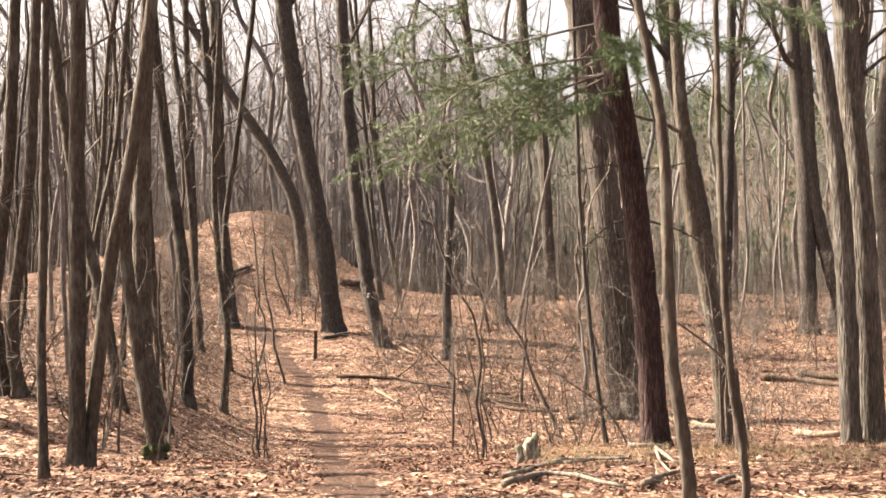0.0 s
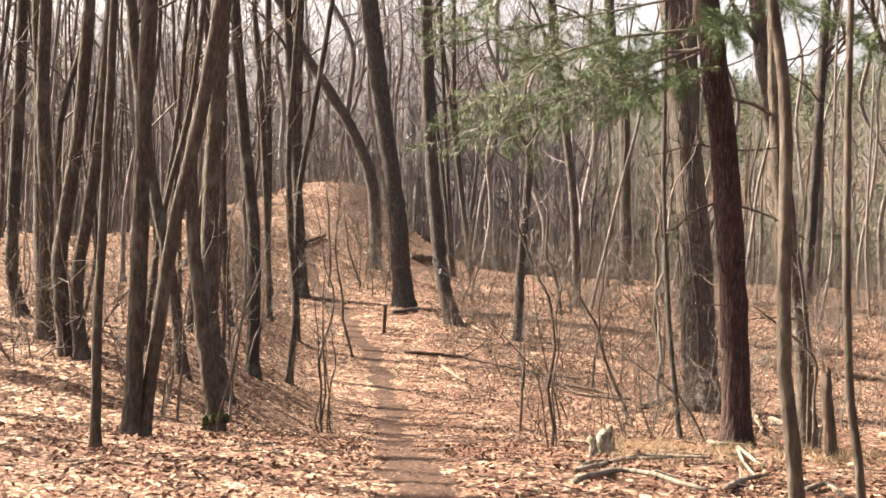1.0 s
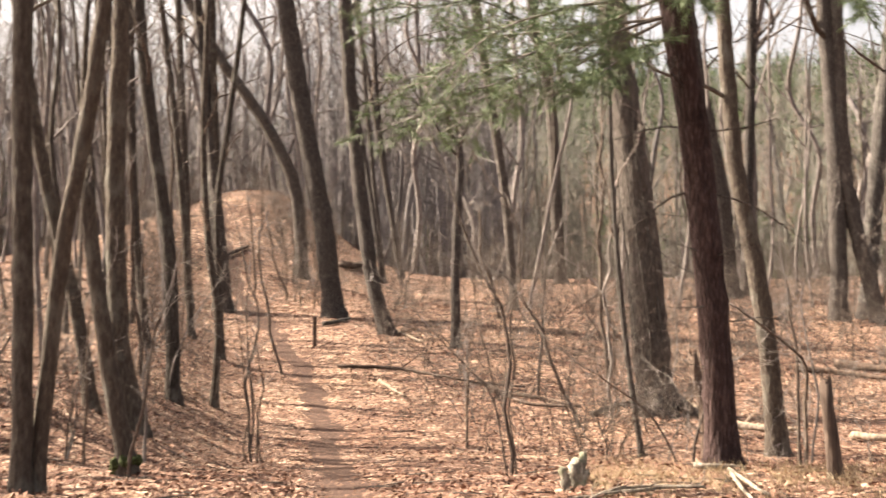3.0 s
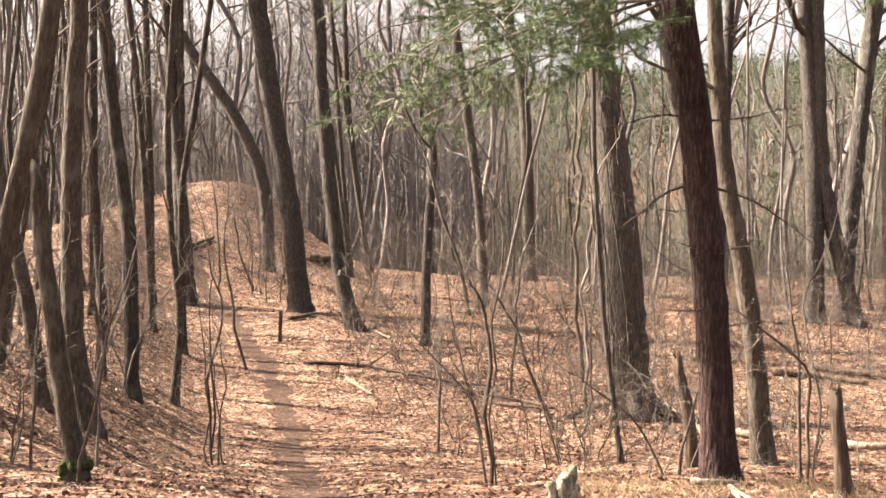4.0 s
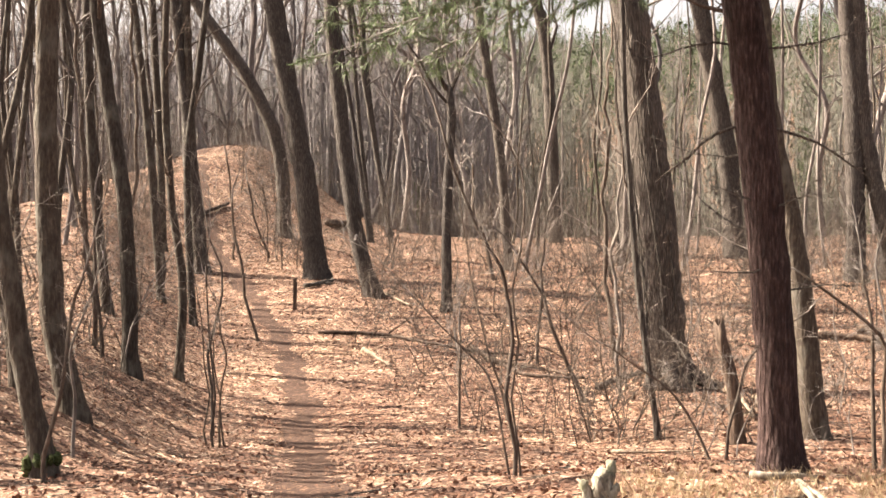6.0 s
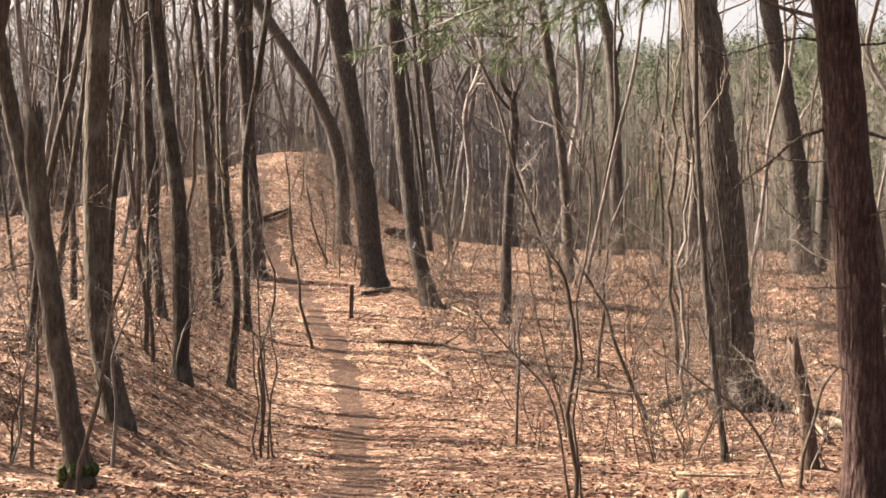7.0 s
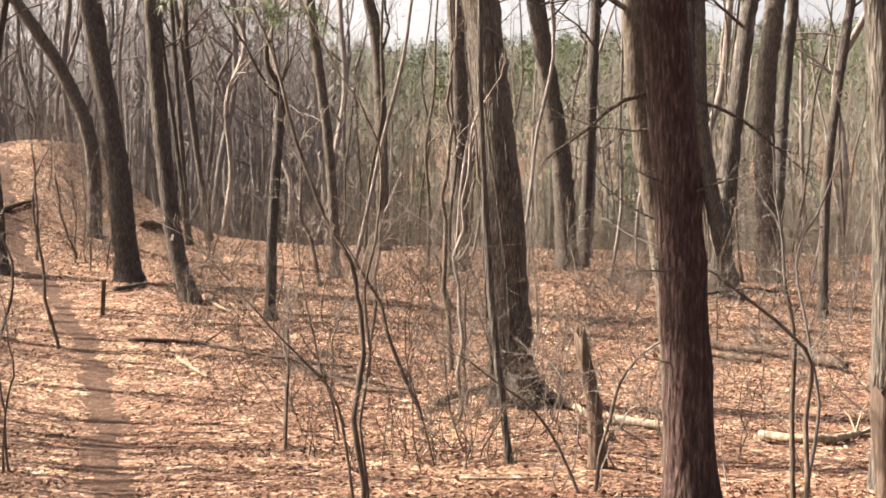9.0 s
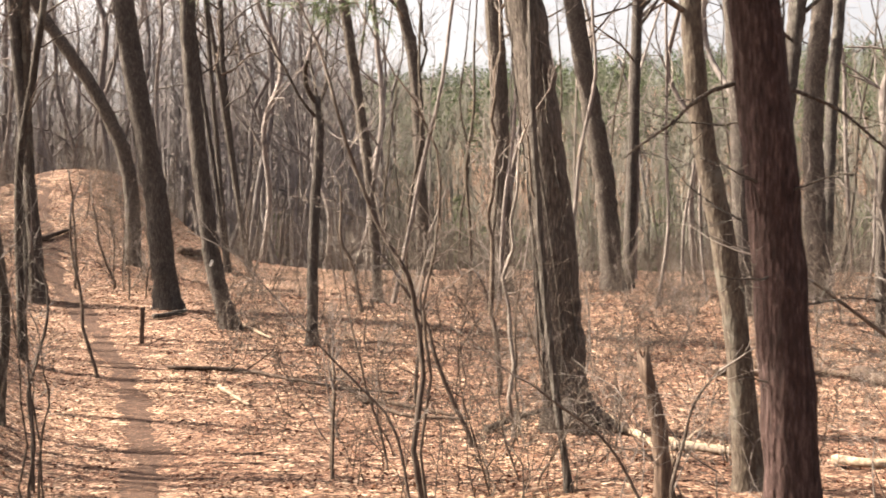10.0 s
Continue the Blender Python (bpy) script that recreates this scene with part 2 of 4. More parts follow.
def size(v):
    return math.sqrt(v[0] * v[0] + v[1] * v[1] + v[2] * v[2]) + 1e-9


class Wood:
    """Gathers tubes into one mesh."""

    def __init__(self):
        self.v, self.f, self.n = [], [], 0

    def tube(self, pts, radii, sides, cap=False, lobes=None):
        pts, m = np.asarray(pts, float), len(pts)
        step = pts[1:] - pts[:-1]
        way = np.concatenate([step[:1], step[1:] + step[:-1], step[-1:]])
        way /= np.linalg.norm(way, axis=1)[:, None] + 1e-9
        side = cross(way, (0.31, 0.95, 0.05) if abs(way[0][2]) > 0.6 else (0.05, 0.1, 1.0))
        side /= np.linalg.norm(side, axis=1)[:, None] + 1e-9
        up = cross(way, side)
        a = np.arange(sides) * 2 * np.pi / sides
        r = np.asarray(radii, float)[:, None] * (np.ones((m, sides)) if lobes is None else lobes)
        ring = pts[:, None, :] + r[..., None] * (np.cos(a)[None, :, None] * side[:, None, :] + np.sin(a)[None, :, None] * up[:, None, :])
        self.v.append(ring.reshape(-1, 3))
        i = np.arange(m - 1)[:, None] * sides
        j, k = np.arange(sides)[None, :], (np.arange(sides)[None, :] + 1) % sides
        quads = np.stack([i + j, i + k, i + sides + k, i + sides + j], -1).reshape(-1, 4) + self.n
        self.f.extend(quads.tolist())
        if cap:
            self.f.append([self.n + (m - 1) * sides + q for q in range(sides)])
            self.f.append([self.n + sides - 1 - q for q in range(sides)])
        self.n += m * sides

    def mesh(self, name, mat, smooth=True):
        return link_mesh(name, np.concatenate(self.v).tolist(), self.f, mat, smooth)


def wander(rng, start, way, length, segs, bend, lift):
    """A crooked line from start."""
    pts, w = [np.array(start, float)], np.array(way, float)
    for _ in range(segs):
        w = w + rng.normal(0, bend, 3) + (0, 0, lift)
        w /= size(w)
        pts.append(pts[-1] + w * length / segs)
    return np.array(pts)


def branch_out(wood, rng, pts, r0, r1, depth, count, ratio, bend, lift, thin=0.003, lite=False):
    """Side branches along a line, and theirs."""
    n = len(pts) - 1
    total = sum(size(b - a) for a, b in zip(pts[:-1], pts[1:]))
    for _ in range(count):
        s = rng.uniform(0.22, 1.0) * n
        i = min(int(s), n - 1)
        at = pts[i] + (pts[i + 1] - pts[i]) * (s - i)
        axis = (pts[i + 1] - pts[i]) / size(pts[i + 1] - pts[i])
        w = rng.normal(0, 1, 3)
        w -= axis * (w @ axis)
        w /= size(w)
        w = axis * rng.uniform(0.5, 1.0) + w * rng.uniform(0.5, 0.9)
        w /= size(w)
        ln = total * ratio * rng.uniform(0.5, 1.1) * (1.15 - 0.5 * s / n)
        ra = max(thin, (r0 + (r1 - r0) * s / n) * 0.55)
        segs = (1, 2, 3)[min(depth, 2)] if lite else (2, 3, 4)[min(depth, 2)]
        q = wander(rng, at, w, ln, segs, bend, lift)
        wood.tube(q, np.linspace(ra, max(thin * 0.6, ra * 0.35), len(q)), 4 if depth > 1 and not lite else 3)
        if depth:
            branch_out(wood, rng, q, ra, ra * 0.35, depth - 1, max(2, int(count * 0.75)), ratio * 0.95, bend * 1.1, lift, thin, lite)


def trunk_line(ups, height):
    """A trunk's middle line from its foot through the given (sideways, up) points and on to its full height."""
    pts = [(0, 0, -0.25), (0, 0, 0)] + [(dx, 0, dz) for dx, dz in ups]
    a, b = np.array(pts[-2], float), np.array(pts[-1], float)
    w = (b - a) / np.linalg.norm(b - a)
    while pts[-1][2] < height:
        w = w * 0.8 + np.array((0, 0, 0.2))
        w /= size(w)
        pts.append(tuple(np.array(pts[-1]) + w * 2.2))
    return pts


def trunk_mesh(rng, pts, r0, r1, top_z, sides, mat, flare, broken_top=False, name="trunk", step=0.0):
    line = spline(pts, step or (0.22 if r0 > 0.05 else 0.3))
    z = line[:, 2]
    seen = max(0.5, pts[min(len(pts) - 1, 5)][2])
    rad = np.where(z < seen, r0 + (r1 - r0) * z / seen, r1 * np.clip(1 - 0.85 * (z - seen) / max(0.5, top_z - seen), 0.1, 1))
    line[:, :2] += (rng.normal(0, 1, (len(line), 2)) * r0 * 0.04)
    a = np.arange(sides) * 2 * np.pi / sides
    roots = np.cos(a * rng.integers(3, 6) + rng.uniform(0, 6)) * 0.5 + 0.3 * np.cos(a * 2 + rng.uniform(0, 6))
    low = np.exp(-np.clip(z, 0, 9) / (0.8 * r0 + 0.08))[:, None]
    lobes = 1 + flare * low * (0.9 + 0.55 * roots[None, :]) + rng.normal(0, 0.035, (len(line), sides))
    lobes += (0.05 if r0 > 0.2 else 0.02) * np.cos(a[None, :] * 3 + z[:, None] * 0.7 + rng.uniform(0, 6))
    w = Wood()
    if broken_top:
        line[-1, 2] -= 0.02
    w.tube(line, rad, sides, True, lobes)
    if broken_top:
        for q in range(sides):
            v = w.v[0][(len(line) - 1) * sides + q]
            v[2] += rng.uniform(-0.08, 0.16) * min(1.0, r1 / 0.08)
    return w.mesh(name, mat), line, rad


def limbs_from(rng, line, rad, low, count, reach, depth, twigs, thin, rise=0.5, bend=0.2, lift=0.05, lite=False):
    wood = Wood()
    ok = np.nonzero(line[:, 2] > low)[0]
    for k in range(count):
        i = int(rng.choice(ok)) if k > 2 else int(ok[-1 - k])
        az = rng.uniform(0, 2 * np.pi)
        up = rise + rng.uniform(-0.35, 0.45)
        w = np.array((np.cos(az), np.sin(az), up))
        w /= size(w)
        frac = (line[i, 2] - low) / max(0.1, line[-1, 2] - low)
        ln = reach * (1.1 - 0.6 * frac) * rng.uniform(0.55, 1.1)
        ra = min(rad[i] * 0.6, 0.009 + 0.011 * ln)
        q = wander(rng, line[i], w, ln, 4 if lite else 6, bend, lift)
        wood.tube(q, np.linspace(ra, ra * 0.25, len(q)), 4 if lite else 5)
        branch_out(wood, rng, q, ra, ra * 0.25, depth, twigs, 0.42, bend * 1.1, lift * 0.6, thin, lite)
    return wood


def forks_from(wood, rng, line, rad, low, high, count, reach, depth, twigs, thin, lite=False):
    """Heavy ascending limbs that fork off a trunk and bend upwards."""
    ok = np.nonzero((line[:, 2] > low) & (line[:, 2] < high))[0]
    turn = rng.uniform(0, 6.28)
    for k in range(count):
        i = int(rng.choice(ok))
        az = turn + k * 2.4 + rng.normal(0, 0.5)
        w = np.array((math.cos(az), math.sin(az), rng.uniform(0.55, 1.7)))
        ln, ra = reach * rng.uniform(0.65, 1.15), rad[i] * rng.uniform(0.28, 0.44)
        q = wander(rng, line[i], w / size(w), ln, 6 if lite else 8, 0.17, 0.07)
        wood.tube(q, np.linspace(ra, ra * 0.28, len(q)), 5 if lite else 7)
        branch_out(wood, rng, q, ra * 0.8, ra * 0.25, depth, twigs, 0.42, 0.24, 0.05, thin, lite)


def graded(inner_a, inner_b, step, outer_a, outer_b, grow=1.12):
    """Places along a line, close together inside, wider and wider outside."""
    v = list(np.arange(inner_a, inner_b + 1e-6, step))
    s = step
    while v[-1] < outer_b:
        s *= grow
        v.append(v[-1] + s)
    s = step
    while v[0] > outer_a:
        s *= grow
        v.insert(0, v[0] - s)
    return np.array(v)


def build_ground():
    xs, ys = graded(-13, 13, 0.28, -1800, 1800), graded(4, 50, 0.28, -300, 2600)
    gx, gy = np.meshgrid(xs, ys)
    rng = np.random.default_rng(3)
    gz = ground_z(gx, gy) + rng.normal(0, 0.014, gx.shape) * (gy < 60) * (np.abs(gx - trail_x(gy)) > 0.75)
    v = np.stack([gx, gy, gz], -1).reshape(-1, 3)
    nx = len(xs)
    i = (np.arange(len(ys) - 1)[:, None] * nx + np.arange(nx - 1)[None, :]).ravel()
    ob = new("ground", link_mesh("ground", v.tolist(), np.stack([i, i + 1, i + nx + 1, i + nx], -1).tolist(), LITTER))
    return tagged(ob, "forest floor covered in dry tan and brown oak leaves", "ground", kind="structure")


def build_trail():
    rng = np.random.default_rng(5)
    ys = np.arange(-8, 70, 0.1)
    rows, wl, wr = [], 0.24, 0.24
    for y in ys:
        wl = min(0.38, max(0.13, wl + rng.normal(0, 0.06)))
        wr = min(0.38, max(0.13, wr + rng.normal(0, 0.06)))
        for k, s in enumerate(np.linspace(-wl, wr, 7)):
            x = float(trail_x(y)) + s
            rows.append((x, y, float(ground_z(x, y)) + (0.001 if k in (0, 6) else 0.014 + rng.uniform(-0.006, 0.01))))
    f = [(k * 7 + j, k * 7 + j + 1, k * 7 + j + 8, k * 7 + j + 7) for k in range(len(ys) - 1) for j in range(6)]
    return tagged(new("trail", link_mesh("trail", rows, f, SOIL)), "narrow trodden brown earth footpath between fallen leaves", "path", kind="structure")


def build_leaves(count):
    """Fallen leaves, each a creased and curled blade."""
    rng = np.random.default_rng(7)
    y = 6 + 46 * rng.random(count * 3) ** 1.35
    x = rng.uniform(-1, 1, count * 3) * (3.0 + y * 0.42) + 0.3
    hill = rng.random(count * 3) < 0.12
    y = np.where(hill, rng.uniform(44, 80, count * 3), y)
    x = np.where(hill, rng.uniform(-24, -1, count * 3), x)
    off = np.abs(x - trail_x(y))
    keep = np.nonzero(rng.random(count * 3) < 0.12 + 0.88 * ease(0.08, 0.5, off))[0][:count]
    x, y, off = x[keep], y[keep], off[keep]
    n = len(x)
    ln = rng.uniform(0.016, 0.043, n) * (1 + 0.25 * ease(18, 42, y) + 0.4 * ease(48, 60, y)) * (0.55 + 0.45 * ease(0.1, 0.5, off))
    wd = ln * rng.uniform(0.3, 0.62, n)
    az, tilt, rollv, curl = rng.uniform(0, 6.283, n), rng.normal(0, 0.36, n), rng.normal(0, 0.45, n), rng.uniform(0.1, 0.9, n)
    u = np.stack([np.cos(az) * np.cos(tilt), np.sin(az) * np.cos(tilt), np.sin(tilt)], -1)
    s = np.stack([-np.sin(az), np.cos(az), np.zeros(n)], -1)
    up = cross(u, s)
    s2 = s * np.cos(rollv)[:, None] + up * np.sin(rollv)[:, None]
    up = cross(u, s2)
    o = np.stack([x, y, ground_z(x, y) + rng.uniform(0.012, 0.034, n)], -1)
    L, Wd, C = ln[:, None], wd[:, None], curl[:, None]
    tip = up * L * C * 0.5
    v = np.stack([o - u * L + tip, o - u * L * 0.1 + s2 * Wd + up * Wd * C, o + u * L * 0.55 + s2 * Wd * 0.6 + up * Wd * C + tip * 0.3,
                  o + u * L + tip, o + u * L * 0.55 - s2 * Wd * 0.6 + up * Wd * C + tip * 0.3, o - u * L * 0.1 - s2 * Wd + up * Wd * C], 1).reshape(-1, 3)
    k = np.arange(n) * 6
    f = np.concatenate([np.stack([k, k + 1, k + 2, k + 3], -1), np.stack([k, k + 3, k + 4, k + 5], -1)])
    me = link_mesh("fallen_leaves", v.tolist(), f.tolist(), LEAF, False)
    return tagged(new("fallen_leaves", me), "curled dry oak leaves lying over the forest floor", "leaves", kind="stuff")


build_ground()
build_trail()

# ---- trees ----
SEED = [100]


def rng_next():
    SEED[0] += 1
    return np.random.default_rng(SEED[0])


def oak(x, y, r0, r1, height, ups, mat=None, label="", low=None):
    """A bare full-grown hardwood."""
    rng = rng_next()
    t = thing("tree", x, y, float(ground_z(x, y)), label or "bare hardwood tree with furrowed grey-brown bark in leaf litter", "tree", "bare hardwood trees")
    pts = trunk_line(ups, height)
    mesh, line, rad = trunk_mesh(rng, pts, r0, r1, height, 14, mat or BARK_OAK, 0.4)
    part("trunk", mesh, t, "furrowed grey-brown trunk")
    if r0 > 0.3 and y < 30:
        for az, ln in ((-0.45, 0.85), (-1.7, 0.6)):
            q = [(0.4 * r0 * math.cos(az), 0.4 * r0 * math.sin(az), 0.62), (1.15 * r0 * math.cos(az), 1.15 * r0 * math.sin(az), 0.26),
                 (1.9 * r0 * math.cos(az + 0.1), 1.9 * r0 * math.sin(az + 0.1), 0.09), (ln * math.cos(az + 0.2), ln * math.sin(az + 0.2), -0.06)]
            w, c = Wood(), spline(q, 0.1)
            w.tube(c, np.linspace(0.2, 0.07, len(c)) * rng.uniform(0.9, 1.1, len(c)), 9, True)
            part("root", w.mesh("root", mat or BARK_OAK), t)
    wood = limbs_from(rng, line, rad, low or height * 0.45, 7, height * 0.26, 2, 4, 0.006)
    part("crown", wood.mesh("crown", BARK_STEM), t, "bare limbs and twigs", "stuff")
    for _ in range(3):
        limb = Wood()
        forks_from(limb, rng, line, rad, low or height * 0.45, height * 0.75, 1, height * 0.36, 2, 5, 0.006)
        part("limb", limb.mesh("limb", mat or BARK_OAK), t)
    return t


def pole(x, y, r0, r1, height, ups, mat=None, label="", low=None):
    """A slender young hardwood."""
    rng = rng_next()
    t = thing("young_tree", x, y, float(ground_z(x, y)), label or "slender young hardwood with smooth olive-brown bark", "tree", "slender young trees")
    pts = trunk_line(ups, height)
    mesh, line, rad = trunk_mesh(rng, pts, r0, r1, height, 10, mat or BARK_POLE, 0.45)
    part("trunk", mesh, t, "smooth olive-brown trunk")
    wood = limbs_from(rng, line, rad, low or height * 0.36, 7, height * 0.2, 1, 4, 0.004, 0.9)
    part("crown", wood.mesh("crown", BARK_STEM), t, "thin bare branches", "stuff")
    return t


def broken(x, y, r0, r1, height, ups, mat=None, label="", name="broken_trunk"):
    """A dead trunk snapped off at its top."""
    rng = rng_next()
    t = thing(name, x, y, float(ground_z(x, y)), label or "dead trunk snapped off at a jagged top", "dead tree")
    pts = [(0, 0, -0.2), (0, 0, 0)] + [(dx, 0, dz) for dx, dz in ups]
    mesh, line, rad = trunk_mesh(rng, pts, r0, r1, ups[-1][1], 12, mat or BARK_DARK, 0.35, True)
    part("trunk", mesh, t, "dark weathered trunk")
    for _ in range(5):
        a = rng.uniform(0, 6.28)
        w = Wood()
        q = line[-1] + np.array((math.cos(a), math.sin(a), 0)) * rad[-1] * 0.6 + np.array(((0, 0, -0.06), (0, 0, 0.05), (0.006, 0, 0.16)))
        w.tube(q, (rad[-1] * 0.35, rad[-1] * 0.25, 0.002), 5)
        part("splinter", w.mesh("splinter", mat or BARK_DARK), t)
    return t


def fork(x, y, r0, r1, height, ups):
    """A trunk that breaks off into a few thin upright stems."""
    rng = rng_next()
    t = thing("tree", x, y, float(ground_z(x, y)), "slender tree whose snapped trunk forks into thin stems", "tree", "bare hardwood trees")
    pts = [(0, 0, -0.2), (0, 0, 0)] + [(dx, 0, dz) for dx, dz in ups]
    mesh, line, rad = trunk_mesh(rng, pts, r0, r1, ups[-1][1], 12, BARK_OAK, 0.4, True)
    part("trunk", mesh, t, "brown snapped trunk")
    wood = Wood()
    for dx, dy, up, r in ((-2.3, 0.2, 2.4, 0.04), (0.4, -0.2, 3.6, 0.036), (0.9, 0.3, 3.0, 0.025), (-0.3, 0.2, 4.2, 0.03), (-0.45, -0.1, 1.2, 0.07)):
        at = line[-1 - int(rng.integers(1, 4))]
        q = wander(rng, at, np.array((dx, dy, up)) / np.linalg.norm((dx, dy, up)), math.hypot(dx, up), 9, 0.13, 0.02)
        wood.tube(q, np.linspace(r, r * (0.7 if r > 0.06 else 0.3), len(q)), 6, True)
        branch_out(wood, rng, q, 0.03, 0.010, 1, 7, 0.35, 0.2, 0.05, 0.004)
    part("crown", wood.mesh("crown", BARK_POLE), t, "thin forked stems and twigs", "stuff")
    return t


def needles_on(v, f, rng, q, length, per):
    """Tufts of long needles along a twig."""
    n = (len(q) - 1) * per * 7
    i = np.repeat(np.arange(1, len(q)), per * 7)
    k = np.repeat(rng.random((len(q) - 1) * per), 7)[:, None]
    at = q[i] + (q[i - 1] - q[i]) * k
    axis = q[i] - q[i - 1]
    axis /= np.linalg.norm(axis, axis=1)[:, None] + 1e-9
    w = axis * rng.uniform(0.3, 1.0, (n, 1)) + rng.normal(0, 0.55, (n, 3))
    w /= np.linalg.norm(w, axis=1)[:, None] + 1e-9
    s = cross(w, rng.normal(0, 1, (n, 3)))
    s *= 0.0024 / (np.linalg.norm(s, axis=1)[:, None] + 1e-9)
    ln = length * rng.uniform(0.7, 1.15, (n, 1))
    tip = at + w * ln
    tip[:, 2] -= 0.15 * ln[:, 0]
    base = len(v)
    v.extend(np.stack([at - s, at + s, tip], 1).reshape(-1, 3).tolist())
    f.extend((base + np.arange(3 * n).reshape(-1, 3)).tolist())


def bough(tree, rng, at, way, length, r, per=3):
    """A living pine branch with its needles."""
    wood, v, f = Wood(), [], []
    q = wander(rng, at, np.array(way, float) / np.linalg.norm(way), length, 8, 0.07, 0.0)
    wood.tube(q, np.linspace(r, r * 0.25, len(q)), 5)
    for i in range(2, len(q)):
        for sgn in (-1, 1, 1, -1):
            d = q[i] - q[i - 1]
            d /= np.linalg.norm(d)
            s = cross(d, (0, 0, 1)) * sgn
            w = d * rng.uniform(0.3, 0.9) + s * rng.uniform(0.4, 0.9) + np.array((0, 0, rng.uniform(-0.35, 0.25)))
            p = wander(rng, q[i], w / np.linalg.norm(w), length * rng.uniform(0.16, 0.34), 4, 0.14, 0.02)
            wood.tube(p, np.linspace(0.007, 0.003, len(p)), 3)
            needles_on(v, f, rng, p, 0.10, per)
            for _ in range(2):
                k = int(rng.integers(1, 4))
                e = wander(rng, p[k], (p[k] - p[k - 1]) / np.linalg.norm(p[k] - p[k - 1]) + rng.normal(0, 0.5, 3), length * 0.1, 3, 0.15, 0.0)
                wood.tube(e, np.linspace(0.004, 0.002, len(e)), 3)
                needles_on(v, f, rng, e, 0.10, per)
    b = part("bough", wood.mesh("bough", BARK_TWIG), tree, "thin drooping pine bough")
    part("foliage", link_mesh("foliage", v, f, NEEDLES, False), b, "long green needles", "stuff")


def dead_branch(tree, rng, at, way, length, r, mat):
    wood = Wood()
    q = wander(rng, at, np.array(way, float) / np.linalg.norm(way), length, 7, 0.13, 0.0)
    wood.tube(q, np.linspace(r, r * 0.3, len(q)), 5)
    branch_out(wood, rng, q, r, r * 0.3, 1, 6, 0.4, 0.25, 0.0, 0.003)
    part("dead_branch", wood.mesh("dead_branch", mat), tree, "bare dead side branch")


def pine(x, y, r0, r1, height, ups):
    rng = rng_next()
    t = thing("pine_tree", x, y, float(ground_z(x, y)), "straight pine with dark reddish-brown scaly bark", "tree", "pines")
    pts = trunk_line(ups, height)
    mesh, line, rad = trunk_mesh(rng, pts, r0, r1, height, 20, BARK_PINE, 0.4)
    part("trunk", mesh, t, "dark red-brown scaly trunk")

    def on(z):
        return line[int(np.argmin(np.abs(line[:, 2] - z)))]

    for z, way, ln, r in ((2.62, (-1, -0.1, -0.12), 1.0, 0.022), (2.6, (1, 0.1, -0.10), 1.3, 0.02), (3.2, (-1, 0.2, 0.18), 0.9, 0.016),
                          (3.25, (1, -0.2, -0.08), 0.9, 0.016), (1.55, (-0.8, -0.6, -0.35), 0.75, 0.012), (1.9, (-0.7, -0.6, 0.3), 0.5, 0.012),
                          (2.05, (0.5, -0.8, 0.2), 0.7, 0.012), (1.3, (0.9, 0.2, -0.1), 0.8, 0.012), (1.75, (-0.9, 0.4, 0.2), 0.8, 0.012),
                          (2.35, (-0.6, 0.7, 0.1), 0.9, 0.012), (0.95, (-0.9, -0.3, 0.3), 0.4, 0.010), (3.6, (-0.4, -0.9, 0.1), 0.8, 0.014)):
        dead_branch(t, rng, on(z), way, ln, r * 0.75, BARK_OAK if z > 2.5 else BARK_PALE)
    for z, way, ln in ((4.4, (-1, -0.1, -0.42), 2.7), (4.25, (-0.9, 0.5, -0.36), 2.5), (4.6, (-0.8, -0.5, -0.45), 2.0), (4.5, (-1, -0.25, -0.18), 2.7), (4.9, (-1, 0.35, -0.25), 2.9), (4.2, (-0.7, -0.7, -0.2), 1.6), (4.7, (0.1, -1, -0.25), 1.3),
                       (5.2, (0.8, -0.5, -0.2), 2.0), (5.5, (1, 0.2, -0.15), 2.4), (5.6, (-0.8, -0.5, -0.2), 2.6), (4.35, (-0.95, 0.6, -0.12), 2.2),
                       (6.2, (-1, 0.1, -0.1), 2.6), (6.4, (0.6, 0.8, -0.1), 2.4), (6.9, (0.9, -0.4, 0.0), 2.3), (7.3, (-0.5, -0.8, 0.0), 2.2),
                       (8.0, (-0.9, 0.5, 0.0), 2.2), (8.6, (0.8, 0.5, 0.05), 2.1), (9.4, (-0.6, -0.7, 0.1), 2.0), (10.2, (0.7, -0.6, 0.1), 1.9),
                       (11.2, (-0.7, 0.6, 0.2), 1.7), (12.4, (0.6, 0.6, 0.2), 1.5), (13.6, (-0.5, -0.5, 0.4), 1.3), (14.8, (0.4, -0.3, 0.6), 1.0)):
        bough(t, rng, on(z), way, ln, 0.02, 3 if z < 6.5 else 2)
    return t


pole(-3.76, 11.99, 0.045, 0.034, 9.0, ((-0.03, 1.02), (-0.02, 2.36), (-0.01, 3.71),))
pole(-3.90, 13.50, 0.093, 0.077, 13.0, ((0.01, 1.51), (-0.01, 3.05), (-0.00, 4.09),))
pole(-3.80, 13.60, 0.070, 0.070, 13.0, ((0.11, 1.22), (0.25, 2.31), (0.42, 3.20), (0.56, 4.14),))
broken(-3.68, 16.30, 0.105, 0.080, 0.0, ((-0.20, 1.07), (-0.39, 2.34), (-0.45, 3.08),), BARK_POLE)
pole(-4.50, 20.10, 0.150, 0.102, 15.0, ((-0.24, 1.30), (-0.31, 3.42), (-0.24, 5.53),))
pole(-5.35, 26.40, 0.138, 0.100, 14.0, ((-0.08, 2.73), (-0.38, 4.90), (-0.63, 7.06),))
